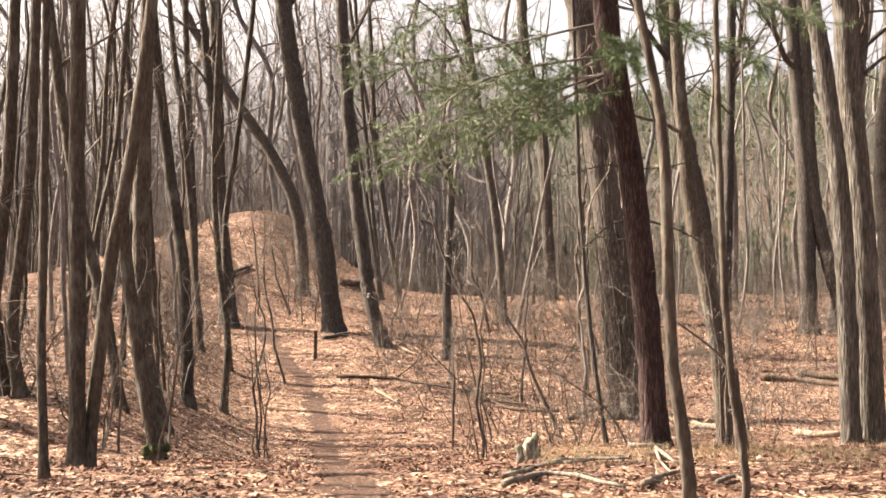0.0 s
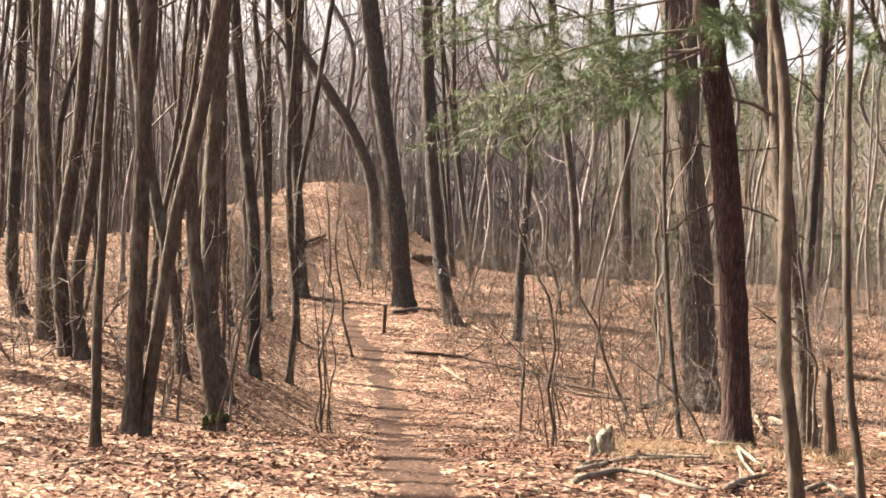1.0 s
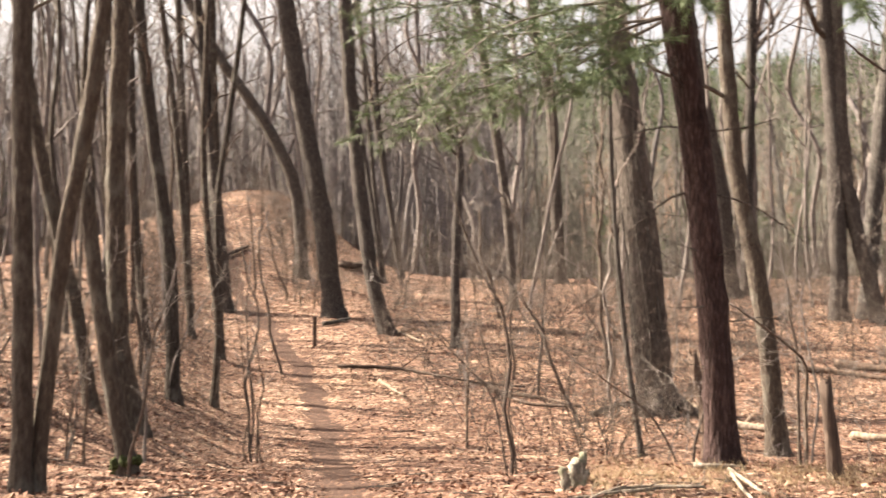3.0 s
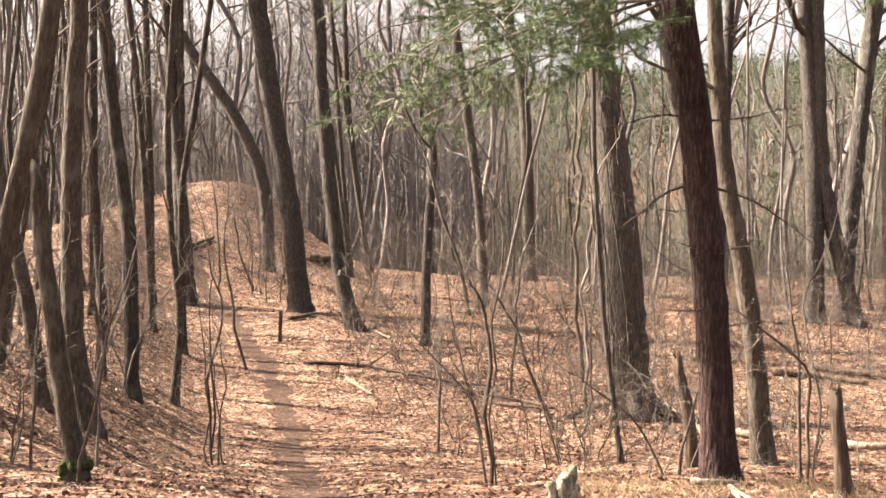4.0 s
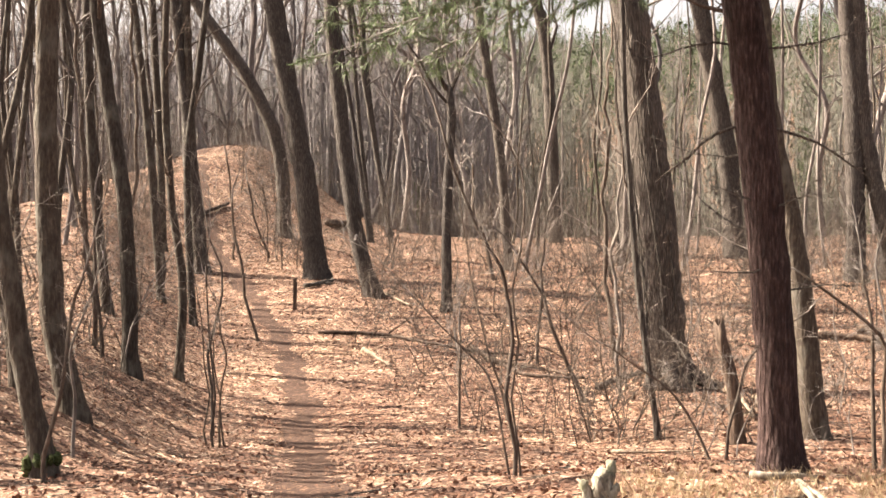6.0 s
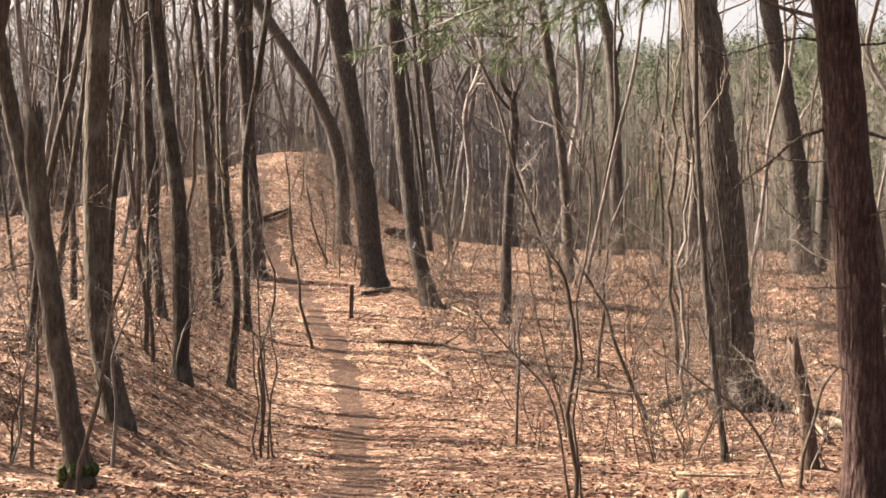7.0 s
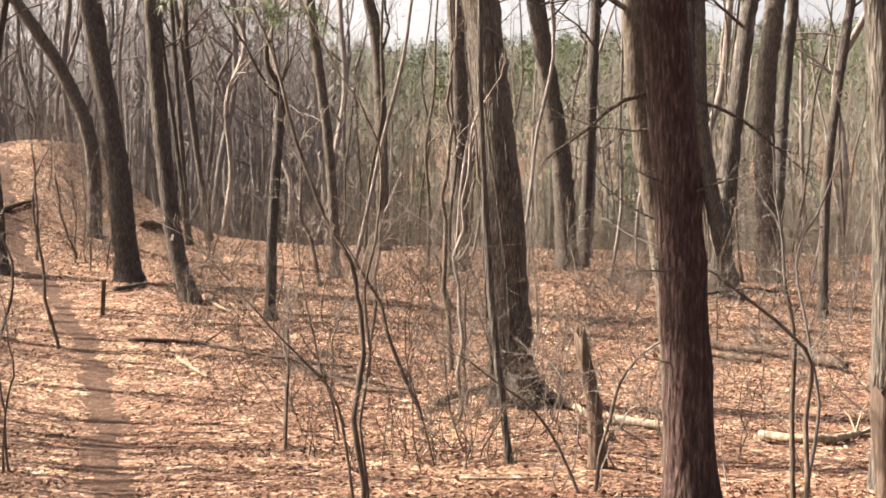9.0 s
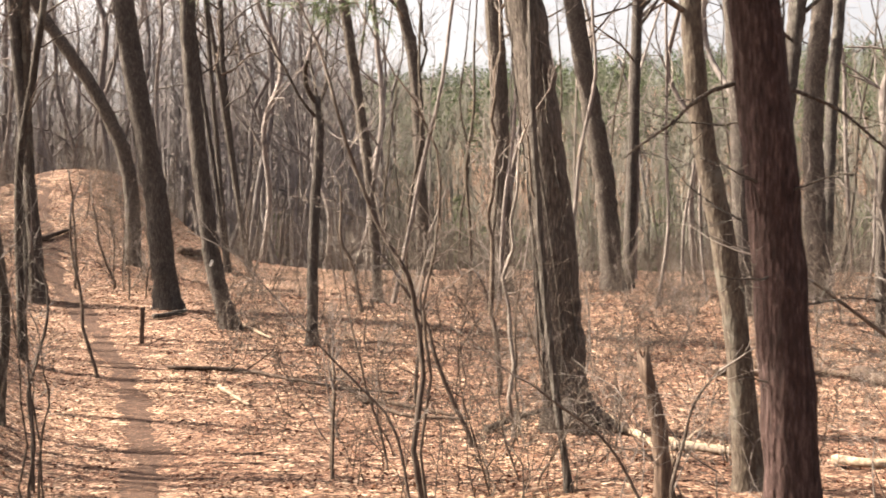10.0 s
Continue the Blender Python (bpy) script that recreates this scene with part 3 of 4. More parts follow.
pole(-5.10, 20.00, 0.096, 0.080, 13.0, ((-0.20, 1.30), (-0.67, 3.30), (-1.00, 5.31),))
pole(-6.50, 18.90, 0.115, 0.075, 13.0, ((-0.18, 1.32), (0.01, 3.23), (0.07, 4.75),))
pole(-9.50, 25.90, 0.140, 0.108, 13.0, ((-0.17, 2.58), (-0.29, 4.73), (-0.40, 6.34),))
pole(-11.20, 29.02, 0.152, 0.114, 13.0, ((-0.27, 1.33), (-0.27, 4.87), (-0.29, 7.40),))
pole(-8.29, 22.79, 0.137, 0.098, 13.0, ((-0.09, 2.25), (-0.24, 4.21), (-0.27, 6.17),))
pole(-6.25, 18.75, 0.098, 0.068, 13.0, ((-0.11, 1.07), (0.12, 3.22), (0.20, 5.21),))
pole(-6.99, 31.32, 0.104, 0.085, 12.0, ((-0.31, 3.39), (-0.40, 7.31),))
pole(-7.01, 36.40, 0.092, 0.076, 11.0, ((-0.20, 2.98), (-0.47, 6.03), (-0.74, 8.32),))
pole(-4.93, 28.20, 0.087, 0.052, 9.0, ((0.09, 1.66), (-0.11, 3.29), (-0.21, 5.38), (-0.13, 7.70),))
pole(-5.95, 34.93, 0.088, 0.066, 9.0, ((-0.12, 3.68), (0.16, 5.88), (0.51, 8.51),))
oak(-3.85, 43.20, 0.327, 0.282, 19.0, ((-0.33, 2.93), (-0.83, 5.65), (-1.43, 9.27),))
oak(-6.00, 53.00, 0.28, 0.20, 17.0, ((-0.05, 2.0), (-0.4, 4.0), (-1.5, 6.2), (-3.3, 8.8),))
oak(-2.00, 39.60, 0.215, 0.182, 17.0, ((-0.48, 1.96), (-0.95, 5.75), (-1.17, 9.06),))
fork(-0.05, 37.60, 0.133, 0.109, 11.0, ((0.03, 2.71), (0.15, 4.90), (0.06, 5.65),))
oak(2.00, 46.00, 0.144, 0.164, 16.0, ((-0.29, 3.88), (-0.72, 6.76), (-1.15, 9.64),))
oak(3.78, 27.60, 0.345, 0.278, 19.0, ((-0.21, 3.27), (-0.49, 5.49), (-0.80, 7.71),))
pole(2.75, 22.60, 0.047, 0.034, 8.0, ((-0.24, 1.82), (-0.42, 4.15), (-0.46, 5.76),), BARK_PALE)
pine(2.36, 14.75, 0.150, 0.138, 17.0, ((-0.10, 1.58), (-0.25, 3.23), (-0.42, 4.34),))
pole(4.75, 22.10, 0.161, 0.113, 13.0, ((-0.14, 1.64), (-0.32, 2.93), (-0.60, 4.47), (-0.74, 6.48),))
pole(1.00, 5.95, 0.036, 0.023, 6.5, ((0.10, 0.70), (0.03, 1.24), (0.01, 2.15), (-0.03, 2.56), (-0.10, 2.92),))
pole(1.33, 6.20, 0.022, 0.013, 6.0, ((0.09, 0.67), (0.03, 1.10), (-0.01, 1.90), (-0.02, 2.98),))
oak(6.00, 19.35, 0.152, 0.127, 15.0, ((-0.06, 3.55), (-0.31, 6.08), (-0.47, 6.93),), BARK_PALE)
oak(6.40, 19.60, 0.205, 0.171, 16.0, ((-0.08, 3.58), (-0.24, 5.72), (-0.29, 7.00),), BARK_PALE)
oak(11.66, 41.77, 0.269, 0.235, 17.0, ((-0.04, 4.96), (-0.30, 9.17),))
oak(12.97, 43.31, 0.263, 0.245, 17.0, ((0.47, 4.93), (0.97, 9.30),), BARK_PALE)
oak(10.31, 50.79, 0.366, 0.308, 18.0, ((-0.30, 3.62), (-0.89, 7.08), (-1.39, 9.97),))
oak(11.37, 52.81, 0.202, 0.182, 16.0, ((0.23, 6.32), (0.37, 10.36),))
oak(6.59, 51.33, 0.329, 0.290, 18.0, ((-0.12, 6.09), (-0.33, 9.95),))
oak(16.57, 48.17, 0.350, 0.314, 18.0, ((-0.24, 5.98), (0.11, 9.67),))
oak(18.35, 52.00, 0.222, 0.202, 16.0, ((0.28, 6.38), (0.60, 10.42),), BARK_PALE)
oak(14.10, 38.59, 0.131, 0.117, 15.0, ((0.08, 3.80), (0.53, 7.31), (0.66, 8.19),))
oak(12.91, 41.69, 0.238, 0.222, 17.0, ((-1.02, 4.35), (-1.21, 8.32),))
broken(3.60, 21.60, 0.099, 0.075, 0.0, ((-0.06, 0.75), (-0.24, 1.52),))
broken(3.08, 13.60, 0.065, 0.052, 0.0, ((-0.09, 0.81),))
oak(-2.38, 61.23, 0.14, 0.11, 16.0, ((-0.59, 3.71), (-1.07, 7.88), (-1.20, 10.67),))
oak(-2.97, 57.28, 0.10, 0.08, 15.0, ((-0.45, 4.61), (-0.90, 9.97),))
oak(-7.33, 43.89, 0.185, 0.138, 15.0, ((-0.35, 3.58), (-0.67, 6.66), (-0.83, 8.19),))
pole(-7.46, 43.85, 0.130, 0.114, 13.0, ((-0.18, 3.01), (-0.28, 6.26),))
pole(-7.71, 44.40, 0.188, 0.154, 14.0, ((-0.13, 3.00), (-0.26, 6.42),), BARK_PALE)
pole(-9.24, 47.07, 0.128, 0.110, 13.0, ((-0.08, 3.38), (-0.29, 7.96),))
oak(-2.33, 60.30, 0.11, 0.09, 14.0, ((-0.67, 4.14), (-1.46, 9.10), (-1.91, 11.59),))
oak(-3.03, 57.02, 0.09, 0.075, 14.0, ((-0.41, 3.27), (-1.04, 7.47),))
oak(4.93, 62.04, 0.272, 0.245, 16.0, ((-0.35, 8.13), (-1.14, 12.22), (-1.25, 14.94),))


def sapling(x, y, r0, r1, height, ups, mat=None):
    """A crooked bare stem with a few twigs."""
    rng = rng_next()
    t = thing("sapling", x, y, float(ground_z(x, y)), "thin crooked bare sapling rising from leaf litter", "sapling", "saplings")
    pts = [(0, 0, -0.1), (0, 0, 0)] + [(dx, rng.normal(0, 0.04), dz) for dx, dz in ups]
    line = spline(pts, 0.15)
    knot = np.arange(0, len(line) + 3, 3)
    bends = rng.normal(0, 1, (len(knot), 2)) * min(0.04, 0.008 * ups[-1][1] + 0.008)
    bends[0] = 0
    for k in (0, 1):
        line[:, k] += np.interp(np.arange(len(line)), knot, bends[:, k])
    r0, r1 = r0 * 0.78, r1 * 0.75
    w = Wood()
    w.tube(line, np.linspace(r0, r1, len(line)) * rng.uniform(0.92, 1.08, len(line)), 7, True)
    part("stem", w.mesh("stem", mat or (BARK_TWIG if rng.random() < 0.2 else BARK_STEM)), t)
    twigs = Wood()
    top = line[-1]
    way = (line[-1] - line[-3]) / np.linalg.norm(line[-1] - line[-3])
    q = wander(rng, top, way, 0.5 + ups[-1][1] * 0.25, 5, 0.16, 0.05)
    twigs.tube(q, np.linspace(r1, 0.003, len(q)), 4)
    branch_out(twigs, rng, q, r1, 0.003, 1, 4, 0.5, 0.2, 0.05, 0.003)
    up = line[int(len(line) * 0.3):]
    branch_out(twigs, rng, up, r1, r1 * 0.6, 1, 11, 0.28, 0.24, 0.03, 0.0028)
    part("crown", twigs.mesh("crown", BARK_TWIG), t, "fine bare twigs", "stuff")
    return t


sapling(0.40, 16.00, 0.029, 0.014, 0.0, ((-0.02, 1.25), (-0.05, 1.54), (-0.09, 1.79), (-0.30, 2.16), (-0.50, 2.73), (-0.58, 3.00),))
sapling(0.46, 16.05, 0.015, 0.009, 0.0, ((-0.05, 1.39), (-0.02, 1.93), (0.03, 2.29), (-0.02, 2.62), (-0.10, 2.91),))
sapling(0.36, 15.90, 0.016, 0.007, 0.0, ((-0.15, 0.79), (-0.36, 1.07), (-0.54, 1.25), (-0.78, 1.53),))
sapling(-3.30, 22.50, 0.026, 0.010, 0.0, ((-0.02, 0.84), (-0.06, 2.31), (-0.00, 2.82),))
sapling(-3.22, 22.55, 0.022, 0.009, 0.0, ((0.01, 0.84), (0.08, 1.28), (-0.08, 2.02),))
sapling(-3.36, 22.50, 0.019, 0.008, 0.0, ((-0.04, 1.13), (-0.09, 1.86), (-0.22, 2.45),))
sapling(-3.18, 22.60, 0.02, 0.008, 0.0, ((-0.09, 0.69), (-0.13, 1.43), (-0.39, 1.80),))
sapling(3.20, 15.17, 0.028, 0.014, 0.0, ((-0.02, 0.68), (-0.07, 1.24), (-0.13, 1.60),))
sapling(3.18, 14.98, 0.029, 0.012, 0.0, ((0.03, 0.61), (0.03, 0.98), (-0.15, 1.19), (-0.62, 1.56),))
sapling(3.36, 15.33, 0.018, 0.010, 0.0, ((0.04, 0.59), (-0.05, 1.24), (-0.07, 1.65), (0.05, 1.98),))
sapling(2.83, 18.87, 0.028, 0.014, 0.0, ((-0.00, 0.35), (0.13, 0.69), (0.22, 1.08), (0.47, 1.36),))
sapling(2.69, 18.89, 0.023, 0.011, 0.0, ((-0.17, 0.40), (-0.45, 0.79), (-0.79, 1.05), (-1.10, 1.27),))
sapling(0.06, 24.47, 0.033, 0.025, 0.0, ((-0.00, 0.64), (0.01, 1.15),))
sapling(3.00, 27.62, 0.026, 0.018, 0.0, ((-0.03, 1.14), (0.02, 1.84), (0.12, 2.54),))
sapling(4.59, 39.74, 0.057, 0.035, 0.0, ((-0.11, 0.35), (-0.43, 1.34),))
sapling(1.76, 31.25, 0.048, 0.024, 0.0, ((0.05, 1.08), (0.10, 2.28), (0.29, 3.12),))
sapling(1.37, 42.56, 0.085, 0.042, 0.0, ((-0.29, 1.19), (-0.61, 2.05), (-0.67, 3.41),))
sapling(2.24, 27.27, 0.057, 0.026, 0.0, ((-0.28, 0.75), (-0.57, 1.47), (-0.72, 1.99), (-1.10, 2.56),))
sapling(2.89, 27.32, 0.046, 0.026, 0.0, ((-0.03, 1.45), (-0.06, 2.79), (0.13, 4.54),))
sapling(0.06, 25.43, 0.033, 0.024, 0.0, ((0.03, 0.80), (0.04, 1.37),))
sapling(3.30, 31.27, 0.068, 0.034, 0.0, ((-0.08, 1.37), (-0.14, 3.14), (-0.06, 5.06), (0.03, 6.83),))
sapling(-4.34, 34.09, 0.055, 0.030, 0.0, ((-0.25, 1.03), (-0.44, 2.24), (-0.56, 3.20),))
sapling(-6.05, 48.90, 0.056, 0.037, 0.0, ((-0.47, 1.29), (-0.66, 2.58),))
sapling(-7.09, 48.18, 0.055, 0.036, 0.0, ((-0.08, 1.72), (-0.27, 3.54),))
sapling(-4.36, 17.03, 0.027, 0.013, 0.0, ((0.02, 0.71), (0.03, 1.24), (0.09, 1.78),))
sapling(-3.55, 23.84, 0.036, 0.016, 0.0, ((-0.04, 1.04), (0.07, 2.08), (-0.08, 3.12),))
sapling(-3.55, 15.90, 0.031, 0.016, 0.0, ((0.16, 0.86), (0.23, 1.48), (0.34, 1.69),))
sapling(-3.85, 17.73, 0.029, 0.013, 0.0, ((0.00, 0.52), (0.00, 1.05), (0.14, 1.52),))
sapling(-5.88, 26.61, 0.049, 0.027, 0.0, ((-0.06, 1.59), (-0.12, 2.68),))
sapling(-7.38, 35.27, 0.081, 0.054, 0.0, ((-0.16, 1.62), (-0.27, 4.05), (-0.44, 6.08), (-0.58, 8.11),))
sapling(-7.61, 39.45, 0.077, 0.054, 0.0, ((-0.15, 2.61), (-0.35, 5.22), (-0.55, 8.13),))
sapling(-6.16, 27.14, 0.060, 0.040, 0.0, ((-0.11, 1.89), (-0.16, 3.88), (-0.40, 6.27),))
sapling(-7.07, 34.19, 0.064, 0.043, 0.0, ((-0.10, 1.64), (0.01, 4.22), (-0.10, 6.66),))


def understorey():
    """More crooked saplings through the hollow."""
    rng = np.random.default_rng(71)
    done = 0
    while done < 16:
        y = rng.uniform(24, 42)
        x = rng.uniform(-0.02, 0.30) * y
        if x - float(trail_x(y)) < 2.0 or abs(x - 2.3 - (y - 14.7) * 0.12) < 0.15:
            continue
        h, lean, bow = rng.uniform(1.6, 4.2), rng.normal(0, 0.22), rng.normal(0, 0.25)
        sapling(x, y, 0.010 + 0.004 * h, 0.006, 0.0, tuple((lean * h * s + bow * math.sin(3.1 * s) + rng.normal(0, 0.05), h * s) for s in (0.25, 0.5, 0.75, 1.0)))
        done += 1
    for _ in range(16):
        y = rng.uniform(44, 72)
        x = float(trail_x(y)) + rng.choice((-1, 1)) * rng.uniform(1.0, 5.0)
        h, lean = rng.uniform(2.2, 4.5), rng.normal(0, 0.12)
        sapling(x, y, 0.035, 0.015, 0.0, tuple((lean * h * s + rng.normal(0, 0.08), h * s) for s in (0.3, 0.6, 1.0)))


understorey()


def stick(path, r, mat):
    """A fallen limb that follows the ground, with stubs of side branches."""
    rng = rng_next()
    name = "fallen_log" if r > 0.055 else "fallen_branch"
    x0, y0 = path[0]
    z0 = float(ground_z(x0, y0))
    pts = [(x - x0, y - y0, float(ground_z(x, y)) - z0 + r * 0.9 + 0.02) for x, y in path]
    line = spline(pts, 0.18)
    for p in line:
        p[2] = max(p[2], float(ground_z(p[0] + x0, p[1] + y0)) - z0 + r * 0.6 + 0.02)
    line += rng.normal(0, r * 0.12, line.shape)
    word = "pale barkless" if mat is BARK_BARE else "pale weathered" if mat is BARK_PALE else "grey rotten" if mat is BARK_GREY else "dark rotten"
    t = thing(name, x0, y0, z0, "%s %s lying on fallen leaves" % (word, "log" if r > 0.055 else "branch"), "fallen wood", "fallen wood")
    w = Wood()
    w.tube(line, np.linspace(r, r * 0.55, len(line)) * rng.uniform(0.95, 1.05, len(line)), 9, True)
    part("stem", w.mesh("stem", mat), t)
    if r < 0.08:
        tw = Wood()
        branch_out(tw, rng, line, r, r * 0.5, 1, 4, 0.22, 0.2, 0.02, 0.004)
        part("brushwood", tw.mesh("brushwood", mat), t, "broken side twigs", "stuff")
    return t


stick(((2.57, 27.97), (3.04, 28.38), (3.59, 28.84), (3.93, 29.12)), .06, BARK_OAK)
stick(((4.54, 28.45), (4.63, 27.14), (4.56, 25.65), (4.26, 23.46)), .07, BARK_BARE)
stick(((4.69, 24.96), (5.37, 23.96)), .06, BARK_BARE)
stick(((0.42, 33.00), (0.93, 31.28), (1.33, 29.87), (1.82, 29.44), (2.46, 29.02)), .05, BARK_DARK)
stick(((-3.01, 34.70), (-1.60, 34.41), (-0.46, 33.17), (0.61, 32.41), (1.49, 31.85)), .045, BARK_DARK)
stick(((-1.87, 32.75), (-1.53, 31.83), (-1.23, 31.10)), .045, BARK_BARE)
stick(((-1.80, 40.11), (-1.34, 38.95), (-0.96, 38.01)), .05, BARK_BARE)
stick(((-3.95, 40.57), (-3.60, 40.97), (-3.28, 42.17)), .07, BARK_PALE)
stick(((9.25, 34.21), (10.18, 33.36), (10.80, 32.75)), .11, BARK_DARK)
stick(((10.85, 32.73), (10.96, 31.75), (11.10, 30.91)), .16, BARK_DARK)
stick(((6.22, 23.22), (6.54, 22.80), (7.05, 22.80), (7.9, 23.8), (8.66, 24.62)), .065, BARK_BARE)
stick(((4.84, 25.77), (5.05, 25.0), (5.6, 24.2)), .055, BARK_BARE)
stick(((8.01, 33.30), (9.03, 33.04), (9.83, 32.14)), .09, BARK_DARK)
stick(((0.44, 10.71), (0.62, 11.01), (0.84, 11.44), (1.10, 11.25), (1.44, 10.70)), .03, BARK_GREY)
stick(((0.49, 11.34), (0.73, 12.00), (1.13, 12.76), (1.72, 12.64)), .022, BARK_GREY)
stick(((1.63, 10.92), (1.94, 11.74), (2.15, 11.94)), .03, BARK_GREY)
stick(((2.34, 11.32), (2.54, 11.58), (2.56, 11.01)), .024, BARK_GREY)
stick(((2.18, 13.70), (2.17, 12.96), (2.17, 12.30)), .025, BARK_GREY)
stick(((0.46, 11.28), (0.65, 12.19), (0.85, 12.36), (1.15, 12.67)), .02, BARK_GREY)
stick(((2.18, 13.69), (2.02, 12.43), (2.03, 11.86)), .022, BARK_GREY)
stick(((1.10, 12.59), (1.43, 12.68), (1.76, 12.61)), .018, BARK_GREY)
stick(((1.92, 13.97), (2.13, 13.96), (2.39, 14.00)), .032, BARK_GREY)
stick(((0.74, 31.38), (1.64, 30.44), (2.23, 29.43)), .05, BARK_DARK)
stick(((1.93, 21.26), (2.40, 21.08), (3.02, 21.04)), .02, BARK_BARE)
stick(((-4.87, 58.35), (-4.31, 59.52), (-4.03, 63.69)), .16, BARK_DARK)
stick(((-9.04, 52.99), (-8.66, 53.99), (-8.37, 54.89)), .10, BARK_DARK)


def climbing_stems(x, y, r, ups):
    """Thin stems that climb beside a trunk."""
    rng = rng_next()
    t = thing("climbing_vine", x, y, float(ground_z(x, y)), "thin bare woody vine climbing a thick oak trunk", "vine")
    for a in (2.6, 3.3, 4.3, 5.0):
        pts = [(dx + r * 1.08 * math.cos(a + 0.25 * math.sin(dz)), r * 1.08 * math.sin(a + 0.25 * math.sin(dz)), dz) for dx, dz in ups]
        w = Wood()
        line = spline(pts, 0.25) + 0
        line[:, :2] += rng.normal(0, 0.012, (len(line), 2))
        w.tube(line, np.linspace(0.022, 0.012, len(line)), 5)
        branch_out(w, rng, line, 0.014, 0.008, 0, 9, 0.09, 0.3, 0.0, 0.004)
        part("stem", w.mesh("stem", BARK_PALE), t)


climbing_stems(3.78, 27.6, 0.33, ((0.0, 0.05), (-0.07, 1.2), (-0.20, 3.0), (-0.45, 5.3), (-0.78, 7.6)))


def moss_collar(x, y, r):
    """Uneven cushion of moss round a trunk's foot."""
    rng = rng_next()
    n = Nodes("moss")
    g = n.noise(n.coords((1, 1, 1)), 45, 4)
    mat = n.done(n.ramp(g, ((0.35, (0.02, 0.026, 0.012)), (0.6, (0.06, 0.075, 0.03)), (0.75, (0.11, 0.12, 0.06)))).outputs[0], 0.95, 0.1)
    n.bump(g.outputs[0], 1.0, 0.02)
    t = thing("moss", x, y, float(ground_z(x, y)), "dark green moss cushion round the foot of a snapped trunk", "moss")
    for k in range(11):
        a, h, q = k * 0.571 + rng.normal(0, 0.1), rng.uniform(0.05, 0.17), rng.uniform(0.03, 0.06)
        bm = bmesh.new()
        bmesh.ops.create_icosphere(bm, subdivisions=2, radius=1.0)
        for v in bm.verts:
            v.co *= 1 + rng.normal(0, 0.12)
        bm.transform(Matrix.Translation((r * math.cos(a), r * math.sin(a), h)) @ Matrix.Diagonal((q, q, q * 1.5, 1)))
        me = bpy.data.meshes.new("cushion")
        bm.to_mesh(me)
        bm.free()
        me.materials.append(mat)
        part("cushion", me, t)


moss_collar(-3.70, 16.30, 0.13)


# ---- post, blaze, stump ----
def build_post(x, y):
    z = float(ground_z(x, y))
    t = thing("marker_post", x, y, z, "short dark weathered wooden marker post beside the footpath", "post")
    bm = bmesh.new()
    bmesh.ops.create_cube(bm, size=1, matrix=Matrix.Translation((0, 0, 0.37)) @ Matrix.Diagonal((0.10, 0.09, 0.90, 1)))
    bmesh.ops.subdivide_edges(bm, edges=[e for e in bm.edges if abs(e.verts[0].co.z - e.verts[1].co.z) > 0.5], cuts=6)
    bmesh.ops.bevel(bm, geom=bm.edges[:], offset=0.007, segments=1, affect="EDGES")
    rng = rng_next()
    for v in bm.verts:
        v.co.x += 0.02 * v.co.z + rng.normal(0, 0.0025)
        v.co.y += rng.normal(0, 0.0025)
        if v.co.z > 0.75:
            v.co.z += 0.25 * v.co.x
    me = bpy.data.meshes.new("post")
    bm.to_mesh(me)
    bm.free()
    me.materials.append(BARK_DARK)
    part("post", me, t)


def build_stump(x, y):
    """A grey, mossy remnant of a rotten stump."""
    rng = rng_next()
    z = float(ground_z(x, y))
    t = thing("rotten_stump", x, y, z, "small grey rotten stump with pale moss among fallen branches", "stump")
    n = Nodes("mossy_wood")
    c = n.coords((1, 1, 0.4))
    grain, moss = n.noise(c, 24, 6), n.noise(n.coords((1, 1, 1)), 9, 4)
    col = n.mix(n.ramp(grain, ((0.35, (0.05, 0.043, 0.035)), (0.52, (0.20, 0.182, 0.15)), (0.7, (0.42, 0.39, 0.33)))).outputs[0], (0.17, 0.17, 0.12),
                n.ramp(moss, ((0.5, (0, 0, 0)), (0.62, (1, 1, 1)))).outputs[0])
    n.bump(grain.outputs[0], 1.0, 0.03)
    mat = n.done(col, 0.95, 0.1)
    for name, dx, dy, h, r, lean in (("stump_core", 0, 0, 0.25, 0.085, 0.05), ("splinter", 0.05, 0.02, 0.31, 0.045, 0.04), ("splinter", -0.07, -0.02, 0.19, 0.045, 0.0), ("splinter", 0.07, -0.04, 0.16, 0.05, 0.04), ("splinter", -0.02, -0.06, 0.22, 0.035, 0.02)):
        zs = np.linspace(-0.1, h, 10)
        line = np.stack([dx + lean * zs / h + rng.normal(0, 0.008, 10), dy + 0 * zs, zs], -1)
        lob = 1 + rng.normal(0, 0.16, (10, 11)) + rng.normal(0, 0.14, (1, 11))
        w = Wood()
        w.tube(line, 0.8 * r * np.linspace(1.2, 0.75, 10), 11, True, lob)
        part(name, w.mesh(name, mat), t)


build_post(-3.97, 38.3)
build_stump(0.80, 13.45)


